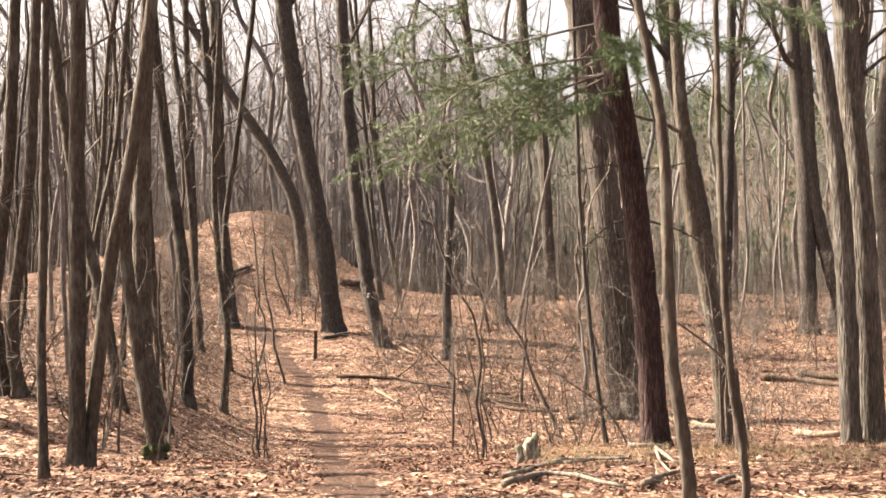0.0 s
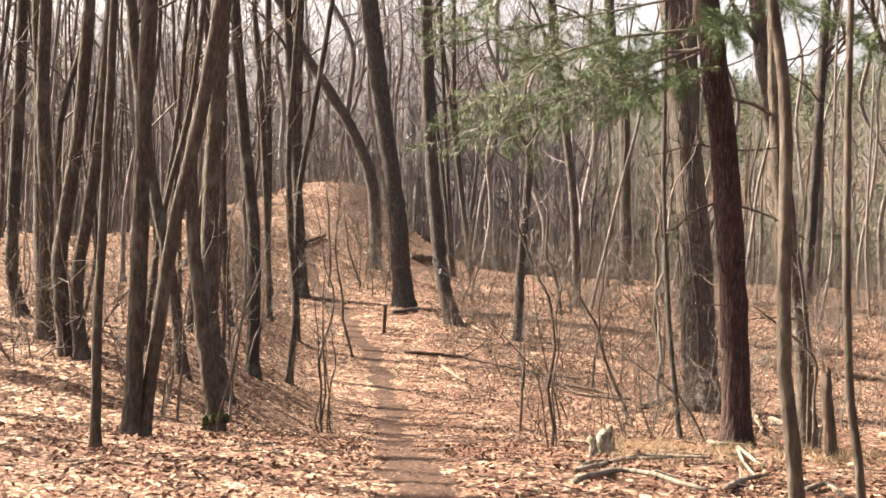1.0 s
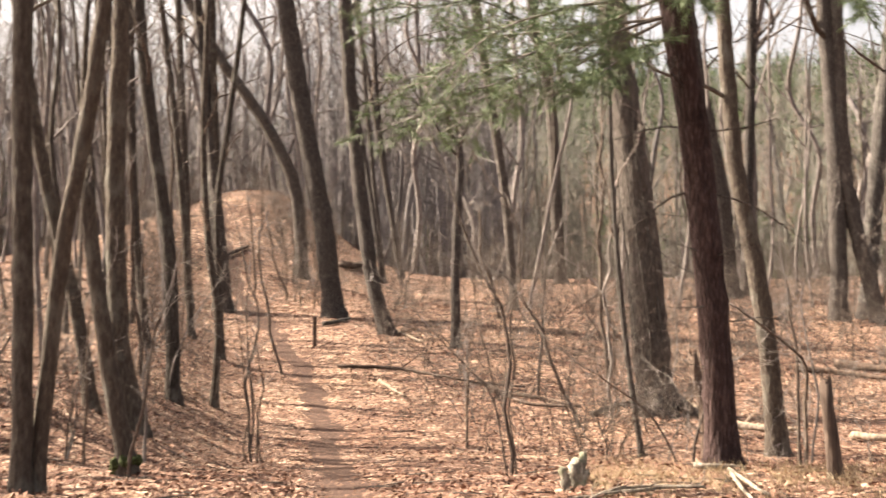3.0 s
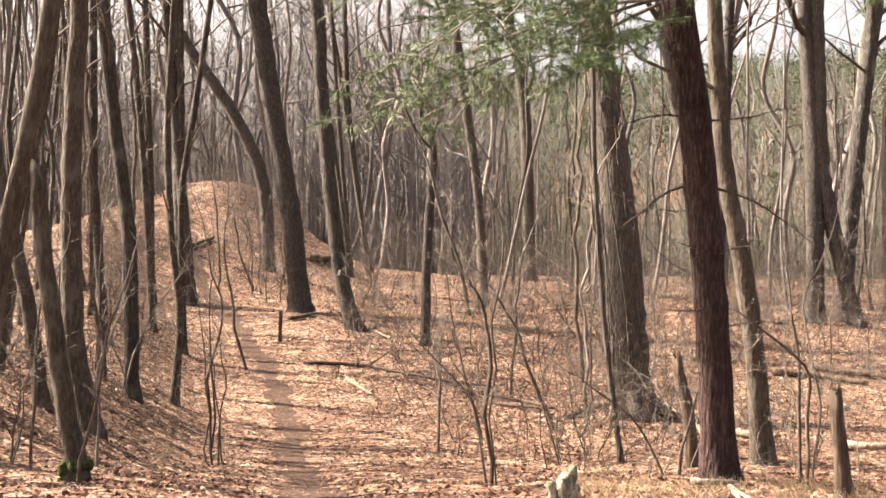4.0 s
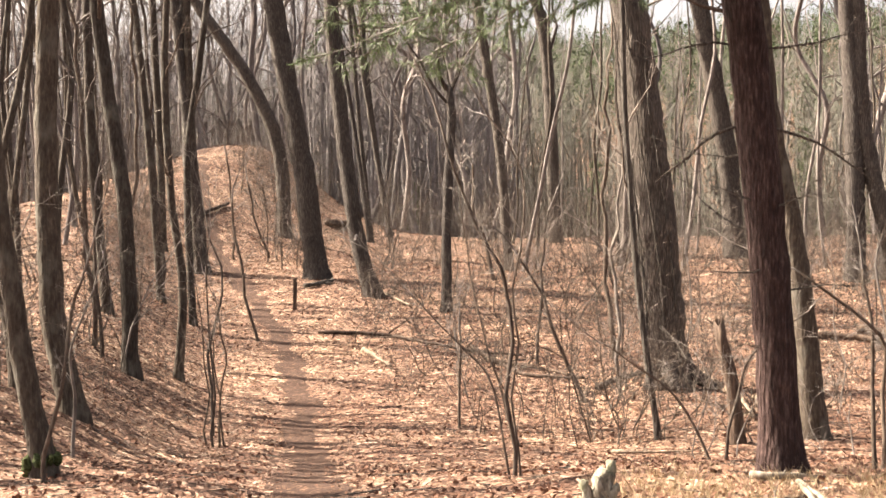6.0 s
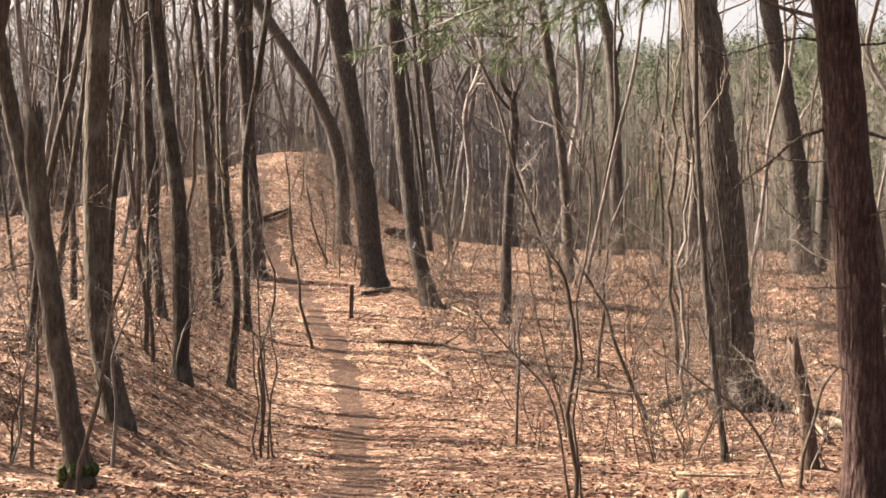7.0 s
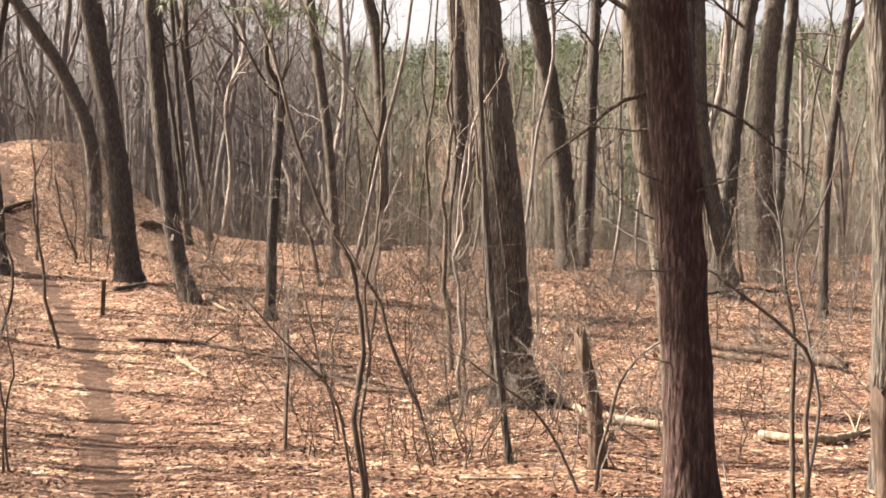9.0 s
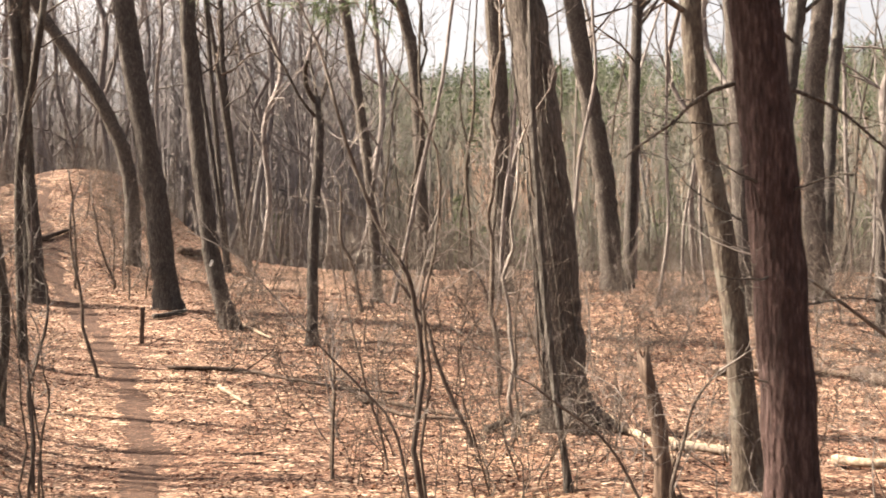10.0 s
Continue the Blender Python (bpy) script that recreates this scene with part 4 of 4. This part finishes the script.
def build_blaze():
    """A painted trail mark on a trunk, bent round the bark."""
    n = Nodes("blaze_paint")
    g = n.noise(n.coords((1, 1, 1)), 40, 4)
    mat = n.done(n.ramp(g, ((0.3, (0.62, 0.60, 0.55)), (0.6, (0.85, 0.84, 0.80)))).outputs[0], 0.7, 0.3)
    t = thing("trail_blaze", -2.46, 39.6, 1.82, "small white painted trail blaze on a tree trunk", "trail marker")
    v, f = [], []
    for k in range(5):
        a = radians(-90 + (k - 2) * 4)
        for h in (-0.075, 0.075):
            v.append((0.226 * math.cos(a) + 0.25 * h, 0.226 * math.sin(a), h))
    for k in range(4):
        f.append((k * 2, k * 2 + 2, k * 2 + 3, k * 2 + 1))
    ob = part("paint", link_mesh("paint", v, f, mat), t)


build_blaze()


# ---- woods in the background ----
def variant_tree(height, r, seed, stems="oak"):
    rng = np.random.default_rng(seed)
    t = thing("tree" if stems == "oak" else "young_tree", 0, 0, 0,
              "bare hardwood tree standing in the woods behind" if stems == "oak" else "straight bare young hardwood in a dense stand", "tree",
              "woods behind" if stems == "oak" else "stand of young trees")
    lean = rng.normal(0, 0.09 if stems == "oak" else 0.05, 2)
    kink = 0.02 if stems == "oak" else 0.008
    pts = [(0, 0, -0.3), (0, 0, 0)]
    z = 0.0
    while z < height:
        z += height / 6
        pts.append((lean[0] * z + rng.normal(0, kink * height), lean[1] * z + rng.normal(0, kink * height), z))
    # oaks and every other pole take the haze-paled bark
    mesh, line, rad = trunk_mesh(rng, pts, r, r * 0.75, height, 8, BARK_FAR if stems == "oak" or (stems == "pole" and seed % 2) else BARK_POLE, 0.4, False, "trunk", 0.9)
    part("trunk", mesh, t)
    if stems == "slope":
        wood = limbs_from(rng, line, rad, height * 0.5, 6, height * 0.2, 1, 3, 0.004, 0.9, 0.2, 0.06, True)
    elif stems == "oak":
        wood = limbs_from(rng, line, rad, height * 0.12, 7, height * 0.26, 1, 4, 0.012, 0.7, 0.24, 0.06, True)
        forks_from(wood, rng, line, rad, height * 0.25, height * 0.7, 4, height * 0.42, 1, 4, 0.013, True)
    else:
        wood = limbs_from(rng, line, rad, height * 0.3, 8, height * 0.2, 1, 4, 0.005, 1.0, 0.16, 0.05, True)
    part("crown", wood.mesh("crown", BARK_FAR if stems == "oak" else BARK_TWIG), t, "bare limbs and twigs", "stuff")
    return t


def put(ob, x, y, s, rz, rng, tilt=2.0):
    m = pose(x, y, float(ground_z(x, y)), rng.normal(0, tilt), rng.normal(0, tilt), rz)
    return m @ Matrix.Diagonal((s, s, s * rng.uniform(0.92, 1.1), 1))


def scatter(kinds, places, rng, lo, hi, tilt=2.0):
    """The first of each kind moves to a place; the other places get copies."""
    for k, (x, y) in enumerate(places):
        ob = kinds[k % len(kinds)]
        m = put(ob, x, y, rng.uniform(lo, hi), rng.uniform(0, 360), rng, tilt)
        if k < len(kinds):
            ob.matrix_world = m
        else:
            copy_thing(kinds[k % len(kinds)], Matrix.Identity(4)).matrix_basis = m


def woods():
    rng = np.random.default_rng(21)
    kinds = [variant_tree(rng.uniform(17, 23), rng.uniform(0.09, 0.19), 300 + k) for k in range(9)]
    places = []
    while len(places) < 150:
        y = rng.uniform(56, 150)
        x = rng.uniform(-0.52, 0.50) * (y + 8)
        on_hill = -27 < x < -3.5 and y < 80
        thin_side = x > 0.05 * y and rng.random() < 0.85  # the woods open up towards the valley
        if on_hill or thin_side or any(math.hypot(x - a, y - b) < 2.4 for a, b in places):
            continue
        places.append((x, y))
    while len(places) < 262:
        y = rng.uniform(78, 122)
        x = rng.uniform(-0.48, 0.04) * y
        if all(math.hypot(x - a, y - b) > 1.6 for a, b in places):
            places.append((x, y))
    scatter(kinds, places, rng, 0.8, 1.15, 4.0)
    poles = [variant_tree(rng.uniform(11, 16), rng.uniform(0.03, 0.07), 340 + k, "pole") for k in range(10)]
    places = []
    while len(places) < 112:
        y = rng.uniform(22, 78)
        x = float(trail_x(y)) - 4.2 - rng.exponential(6.0)
        if x < -0.42 * (y + 6) - 3 or any(math.hypot(x - a, y - b) < 0.9 for a, b in places):
            continue
        if y > 46 and x > -15.5:
            continue
        places.append((x, y))
    while len(places) < 150:  # slim trees behind the brush on the valley side
        y = rng.uniform(44, 80)
        x = rng.uniform(0.03, 0.46) * y
        if all(math.hypot(x - a, y - b) > 1.2 for a, b in places):
            places.append((x, y))
    scatter(poles, places, rng, 0.8, 1.15, 3.0)
    slope = [variant_tree(rng.uniform(12, 15), rng.uniform(0.13, 0.18), 370 + k, "slope") for k in range(4)]
    places = []
    while len(places) < 17:  # full-grown trees on the slope where the sun comes from
        y = rng.uniform(12, 31)
        x = -0.45 * y - 0.6 - rng.exponential(2.6)
        if x > -20 and all(math.hypot(x - a, y - b) > 1.5 for a, b in places):
            places.append((x, y))
    scatter(slope, places, rng, 0.85, 1.15, 2.0)


def variant_shrub(seed, height, stems, spread=0.5):
    rng = np.random.default_rng(seed)
    t = thing("shrub", 0, 0, 0, "bare twiggy understorey shrub with thin grey-brown stems", "shrub", "understorey shrubs")
    for k in range(stems):
        w = Wood()
        a, s = rng.uniform(0, 6.28), rng.uniform(0.1, spread)
        q = wander(rng, (0.12 * math.cos(a), 0.12 * math.sin(a), -0.05), np.array((s * math.cos(a), s * math.sin(a), 1.0)) / math.hypot(s, 1), height * rng.uniform(0.6, 1.1), 8, 0.22, 0.0)
        r = rng.uniform(0.008, 0.010 + 0.004 * height)
        w.tube(q, np.linspace(r, 0.004, len(q)), 4)
        branch_out(w, rng, q, r, 0.004, 1, 7, 0.55, 0.32, -0.02, 0.0035, True)
        part("stem", w.mesh("stem", BARK_STEM if k % 3 else BARK_TWIG), t)
    return t


def whips(seed, height, stems, spread):
    """A loose clump of thin whips with fine side twigs."""
    rng, w = np.random.default_rng(seed), Wood()
    for k in range(stems):
        a, s, off = rng.uniform(0, 6.28), rng.uniform(0.05, spread), rng.uniform(0, 0.5)
        q = wander(rng, (off * math.cos(a * 3), off * math.sin(a * 3), -0.05), np.array((s * math.cos(a), s * math.sin(a), 1.0)) / math.hypot(s, 1), height * rng.uniform(0.5, 1.1), 7, 0.28, 0.0)
        r = rng.uniform(0.005, 0.008 + 0.0025 * height)
        w.tube(q, np.linspace(r, 0.003, len(q)), 3)
        branch_out(w, rng, q, r, 0.003, 1, 6, 0.58, 0.36, -0.01, 0.003, True)
    return np.concatenate(w.v), np.array(w.f)


def mass(name, label, clumps, places, rng, lo, hi, mat):
    """Many clumps of growth that nobody could count, as one object."""
    vs, fs, n = [], [], 0
    for k, (x, y) in enumerate(places):
        v, f = clumps[k % len(clumps)]
        a, sc, lean = rng.uniform(0, 6.28), rng.uniform(lo, hi), rng.normal(0, 0.08, 2)
        q = np.stack([v[:, 0] * math.cos(a) - v[:, 1] * math.sin(a), v[:, 0] * math.sin(a) + v[:, 1] * math.cos(a), v[:, 2]], -1) * sc
        q[:, :2] += q[:, 2:] * lean
        vs.append(q + (x, y, float(ground_z(x, y))))
        fs.append(f + n)
        n += len(v)
    tagged(new(name, link_mesh(name, np.concatenate(vs).tolist(), np.concatenate(fs).tolist(), mat)), label, "brush", kind="stuff")


def brush():
    rng = np.random.default_rng(31)
    kinds = [variant_shrub(400 + k, h, n, w) for k, (h, n, w) in enumerate(((1.5, 6, 0.9), (2.3, 5, 0.7), (3.4, 4, 0.4), (1.9, 6, 1.1), (4.4, 3, 0.3), (2.8, 5, 0.6), (3.6, 3, 0.5), (1.1, 6, 1.0)))]
    places = []
    while len(places) < 120:
        y = rng.uniform(38, 70)
        x = rng.uniform(-0.12, 0.46) * (y + 4)
        if abs(x - float(trail_x(y))) < 2.2 or any(math.hypot(x - a, y - b) < 0.6 for a, b in places):
            continue
        places.append((x, y))
    for _ in range(34):
        y = rng.uniform(46, 74)
        places.append((float(trail_x(y)) + rng.choice((-1, 1)) * rng.uniform(1.2, 5), y))
    for _ in range(24):
        y = rng.uniform(17, 40)
        places.append((float(trail_x(y)) - rng.uniform(2.6, 9), y))
    scatter(kinds, places, rng, 0.6, 1.15, 6.0)
    low = [whips(460 + k, h, n, w) for k, (h, n, w) in enumerate(((0.8, 6, 1.6), (1.1, 5, 1.3), (1.0, 7, 1.8)))]
    places = []
    while len(places) < 60:
        y = rng.uniform(34, 52)
        x = rng.uniform(-0.06, 0.44) * (y + 4)
        if x - float(trail_x(y)) > 1.6 and all(math.hypot(x - a, y - b) > 0.7 for a, b in places):
            places.append((x, y))
    mass("low_brush", "low tangled grey-brown twigs over fallen leaves", low, places, rng, 0.7, 1.3, BARK_TWIG)
    near = [variant_shrub(430 + k, h, n, w) for k, (h, n, w) in enumerate(((1.3, 3, 1.0), (2.0, 2, 0.6), (2.7, 2, 0.4), (1.0, 4, 1.2), (1.7, 3, 0.8)))]
    places = []
    while len(places) < 46:
        y = rng.uniform(23, 43)
        x = rng.uniform(-0.03, 0.40) * y
        if all(math.hypot(x - a, y - b) > 0.7 for a, b in places) and x - float(trail_x(y)) > 1.6:
            places.append((x, y))
    scatter(near, places, rng, 0.6, 1.1, 8.0)
    tall = [whips(600 + k, h, n, w) for k, (h, n, w) in enumerate(((1.6, 4, 0.7), (2.4, 3, 0.5), (3.2, 3, 0.35), (1.1, 5, 1.0), (2.0, 4, 0.6), (2.8, 3, 0.5)))]
    places = []
    while len(places) < 140:
        y = 21 + 31 * rng.random() ** 0.55
        x = rng.uniform(-0.06, 0.42) * y
        if all(math.hypot(x - a, y - b) > 0.6 for a, b in places) and x - float(trail_x(y)) > 1.6:
            places.append((x, y))
    while len(places) < 165:
        y = rng.uniform(16, 42)
        places.append((float(trail_x(y)) - rng.uniform(1.6, 8), y))
    while len(places) < 208:
        y = rng.uniform(22, 38)
        x = rng.uniform(-0.02, 0.3) * y
        if x - float(trail_x(y)) > 1.8:
            places.append((x, y))
    while len(places) < 253:
        y = rng.uniform(46, 74)
        places.append((float(trail_x(y)) + rng.choice((-1, 1)) * rng.uniform(0.9, 5.5), y))
    mass("thin_brush", "thin brown bare whips and twigs standing in leaf litter", tall, places, rng, 0.7, 1.2, BARK_STEM)
    sprawl = [whips(620 + k, h, n, w) for k, (h, n, w) in enumerate(((2.2, 3, 1.3), (1.6, 3, 1.8), (2.8, 2, 0.9)))]
    places = []
    while len(places) < 15:
        y = rng.uniform(20, 32)
        x = rng.uniform(0.1, 0.38) * y
        if abs(x - 2.36) > 0.5:
            places.append((x, y))
    mass("pale_twigs", "sprawling pale grey dead twigs above the leaf litter", sprawl, places, rng, 0.7, 1.15, BARK_TWIG)
    places = []
    while len(places) < 230:
        y = rng.uniform(56, 120)
        x = rng.uniform(0.0, 0.5) * (y + 4)
        places.append((x, y))
    bushy = [whips(640 + k, h, n, w) for k, (h, n, w) in enumerate(((4.0, 4, 0.4), (5.5, 4, 0.3), (3.0, 5, 0.6), (6.5, 3, 0.25)))]
    mass("valley_brush", "dense grey-brown bare brush down the slope", bushy, places, rng, 0.8, 1.3, BARK_OAK)


def variant_evergreen(seed, height, r):
    """A young pine among the bare trees: a stem, whorls of boughs, sprays of needles."""
    rng = np.random.default_rng(seed)
    t = thing("young_pine", 0, 0, 0, "young green pine standing among the bare woods behind", "tree", "young pines")
    w, tri = Wood(), []
    w.tube(np.stack([rng.normal(0, 0.05, 8), rng.normal(0, 0.05, 8), np.linspace(-0.2, height, 8)], -1), np.linspace(0.013 * height, 0.01, 8), 6)
    for z in np.arange(height * 0.22, height, height / 15):
        for a in rng.uniform(0, 6.283, 5):
            ln = r * (1 - z / height) ** 0.7 * rng.uniform(0.5, 1.15) + 0.15
            q = wander(rng, (0, 0, z), (math.cos(a), math.sin(a), rng.uniform(-0.1, 0.3)), ln, 4, 0.1, 0.0)
            w.tube(q, np.linspace(0.02, 0.006, len(q)), 3)
            n = int(30 + 34 * ln)
            k = rng.uniform(0.25, 1.0, n) * 4
            i = np.minimum(k.astype(int), 3)
            c = q[i] + (q[i + 1] - q[i]) * (k - i)[:, None] + rng.normal(0, 0.12, (n, 3))
            d, e = rng.normal(0, 0.13, (n, 3)), rng.normal(0, 0.02, (n, 3))
            tri.append(np.stack([c - d + e, c - d - e, c + d], 1))
    part("trunk", w.mesh("trunk", BARK_OAK), t)
    v = np.concatenate(tri).reshape(-1, 3)
    part("foliage", link_mesh("foliage", v.tolist(), np.arange(len(v)).reshape(-1, 3).tolist(), MID_NEEDLES, False), t, "soft green needles", "stuff")
    return t


def young_pines():
    rng = np.random.default_rng(61)
    kinds = [variant_evergreen(500 + k, h, r) for k, (h, r) in enumerate(((7.0, 1.9), (9.5, 2.3), (5.0, 1.5), (11.0, 2.4)))]
    places = []
    while len(places) < 46:
        y = rng.uniform(98, 190)
        x = rng.uniform(-0.36, 0.48) * y
        if -17 < x < -6 and y < 84:
            continue
        if all(math.hypot(x - a, y - b) > 3 for a, b in places):
            places.append((x, y))
    scatter(kinds, places, rng, 0.7, 1.2, 2.0)


woods()
brush()
young_pines()


def far_woods():
    """Evergreens and bare trees over the far hillside, each kind in one."""
    rng = np.random.default_rng(41)
    n, per = 1900, 150
    y = 250 + 250 * rng.random(n) ** 0.7
    x = y * np.where(rng.random(n) < 0.18, rng.uniform(-0.5, 0.02, n), rng.uniform(0.02, 0.62, n))
    z = ground_z(x, y)
    h, r = rng.uniform(7, 14, n), rng.uniform(2.0, 3.6, n)
    up = rng.random((n, per))
    a, out = rng.uniform(0, 6.283, (n, per)), np.sqrt(rng.random((n, per))) * r[:, None] * (1 - up) ** 0.6
    c = np.stack([x[:, None] + out * np.cos(a), y[:, None] + out * np.sin(a), z[:, None] + h[:, None] * (0.12 + 0.9 * up)], -1).reshape(-1, 3)
    d = rng.normal(0, 0.25, (len(c), 3, 3)) * (1, 1, 0.8)
    v = (c[:, None, :] + d).reshape(-1, 3)
    f = np.arange(len(v)).reshape(-1, 3)
    tagged(new("far_evergreens", link_mesh("far_evergreens", v.tolist(), f.tolist(), FAR_NEEDLES, False)), "dark green pines covering the far hillside", "woods", kind="stuff")
    n, per = 6500, 36
    near = np.arange(n) < 1050  # the first rows behind the bare knoll and the hollow
    y = np.where(near, rng.uniform(84, 122, n), 120 + 300 * rng.random(n) ** 1.25)
    x = y * np.where(near & (rng.random(n) < 0.72), rng.uniform(-0.5, 0.05, n), np.where(rng.random(n) < 0.6, rng.uniform(0.02, 0.62, n), rng.uniform(-0.5, 0.1, n)))
    z, h = ground_z(x, y), np.where(near, rng.uniform(14, 26, n), rng.uniform(9, 15, n)) * np.where((x > 0.04 * y) & (y < 230), 0.55, 1.0)
    k = np.tile(np.arange(per) > 2, (n, 1))
    a, out = rng.uniform(0, 6.283, (n, per)), rng.uniform(0.2, 1.0, (n, per)) * h[:, None] * 0.22
    p = np.stack([x[:, None] + rng.normal(0, 0.3, (n, per)) * k, y[:, None] + 0 * out, z[:, None] + np.where(k, h[:, None] * (0.12 + 0.8 * rng.random((n, per))), -0.5)], -1)
    e = p + np.where(k[..., None], np.stack([out * np.cos(a), out * np.sin(a), out * rng.uniform(0.6, 1.8, (n, per))], -1),
                     np.stack([rng.normal(0, 0.6, (n, per)), 0 * out, h[:, None] * 0.8 + 0 * out], -1))
    w = (np.where(k, 0.055, 0.15) * np.where(near, 0.5, 0.8)[:, None])[..., None] * 1.1
    turn = rng.normal(-0.9, 0.6, (n, per))
    w = w * np.stack([np.cos(turn), np.sin(turn), 0 * turn], -1)
    tri = np.stack([p - w, p + w, e], 2)
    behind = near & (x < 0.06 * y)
    # both bark colours carry the haze over these trees
    for name, label, mask, mat in (("woods_behind_knoll", "tall bare trees crowded behind the knoll, greyed by painted haze", behind, BARK_MIST),
                                   ("far_bare_trees", "grey-brown bare trees on the distant slope, haze in their colour", ~behind, BARK_HAZE)):
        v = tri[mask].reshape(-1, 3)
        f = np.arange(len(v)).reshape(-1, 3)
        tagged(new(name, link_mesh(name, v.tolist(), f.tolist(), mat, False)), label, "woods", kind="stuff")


far_woods()


# ---- small growth on the ground ----
def tufts():
    rng = np.random.default_rng(51)
    v, f = [], []
    for _ in range(380):
        cx, cy = rng.uniform(0.9, 5.0), rng.normal(13.5, 0.7)
        for _ in range(9):
            x, y = cx + rng.normal(0, 0.05), cy + rng.normal(0, 0.05)
            z = float(ground_z(x, y))
            w, h = rng.normal(0, 0.07, 2), rng.uniform(0.04, 0.14)
            k = len(v)
            v.extend([(x - 0.003, y, z), (x + 0.003, y, z), (x + w[0], y + w[1], z + h)])
            f.append((k, k + 1, k + 2))
    tagged(new("dry_grass", link_mesh("dry_grass", v, f, GRASS, False)), "short bleached dry grass on the mound", "grass", kind="stuff")
    w = Wood()
    for _ in range(1500):
        y = rng.uniform(8, 42)
        x = rng.uniform(-0.45, 0.45) * (y + 4)
        if abs(x - float(trail_x(y))) < 0.4:
            continue
        a, ln = rng.uniform(0, 6.28), rng.uniform(0.1, 0.55)
        q = wander(rng, (x, y, float(ground_z(x, y)) + 0.035), (math.cos(a), math.sin(a), 0.03), ln, 3, 0.12, 0)
        q[:, 2] = ground_z(q[:, 0], q[:, 1]) + rng.uniform(0.02, 0.05)
        w.tube(q, np.linspace(0.007, 0.003, 4), 3)
    tagged(new("fallen_twigs", w.mesh("fallen_twigs", BARK_PALE)), "thin dead twigs scattered over fallen leaves", "twigs", kind="stuff")


tufts()
build_leaves(135000)
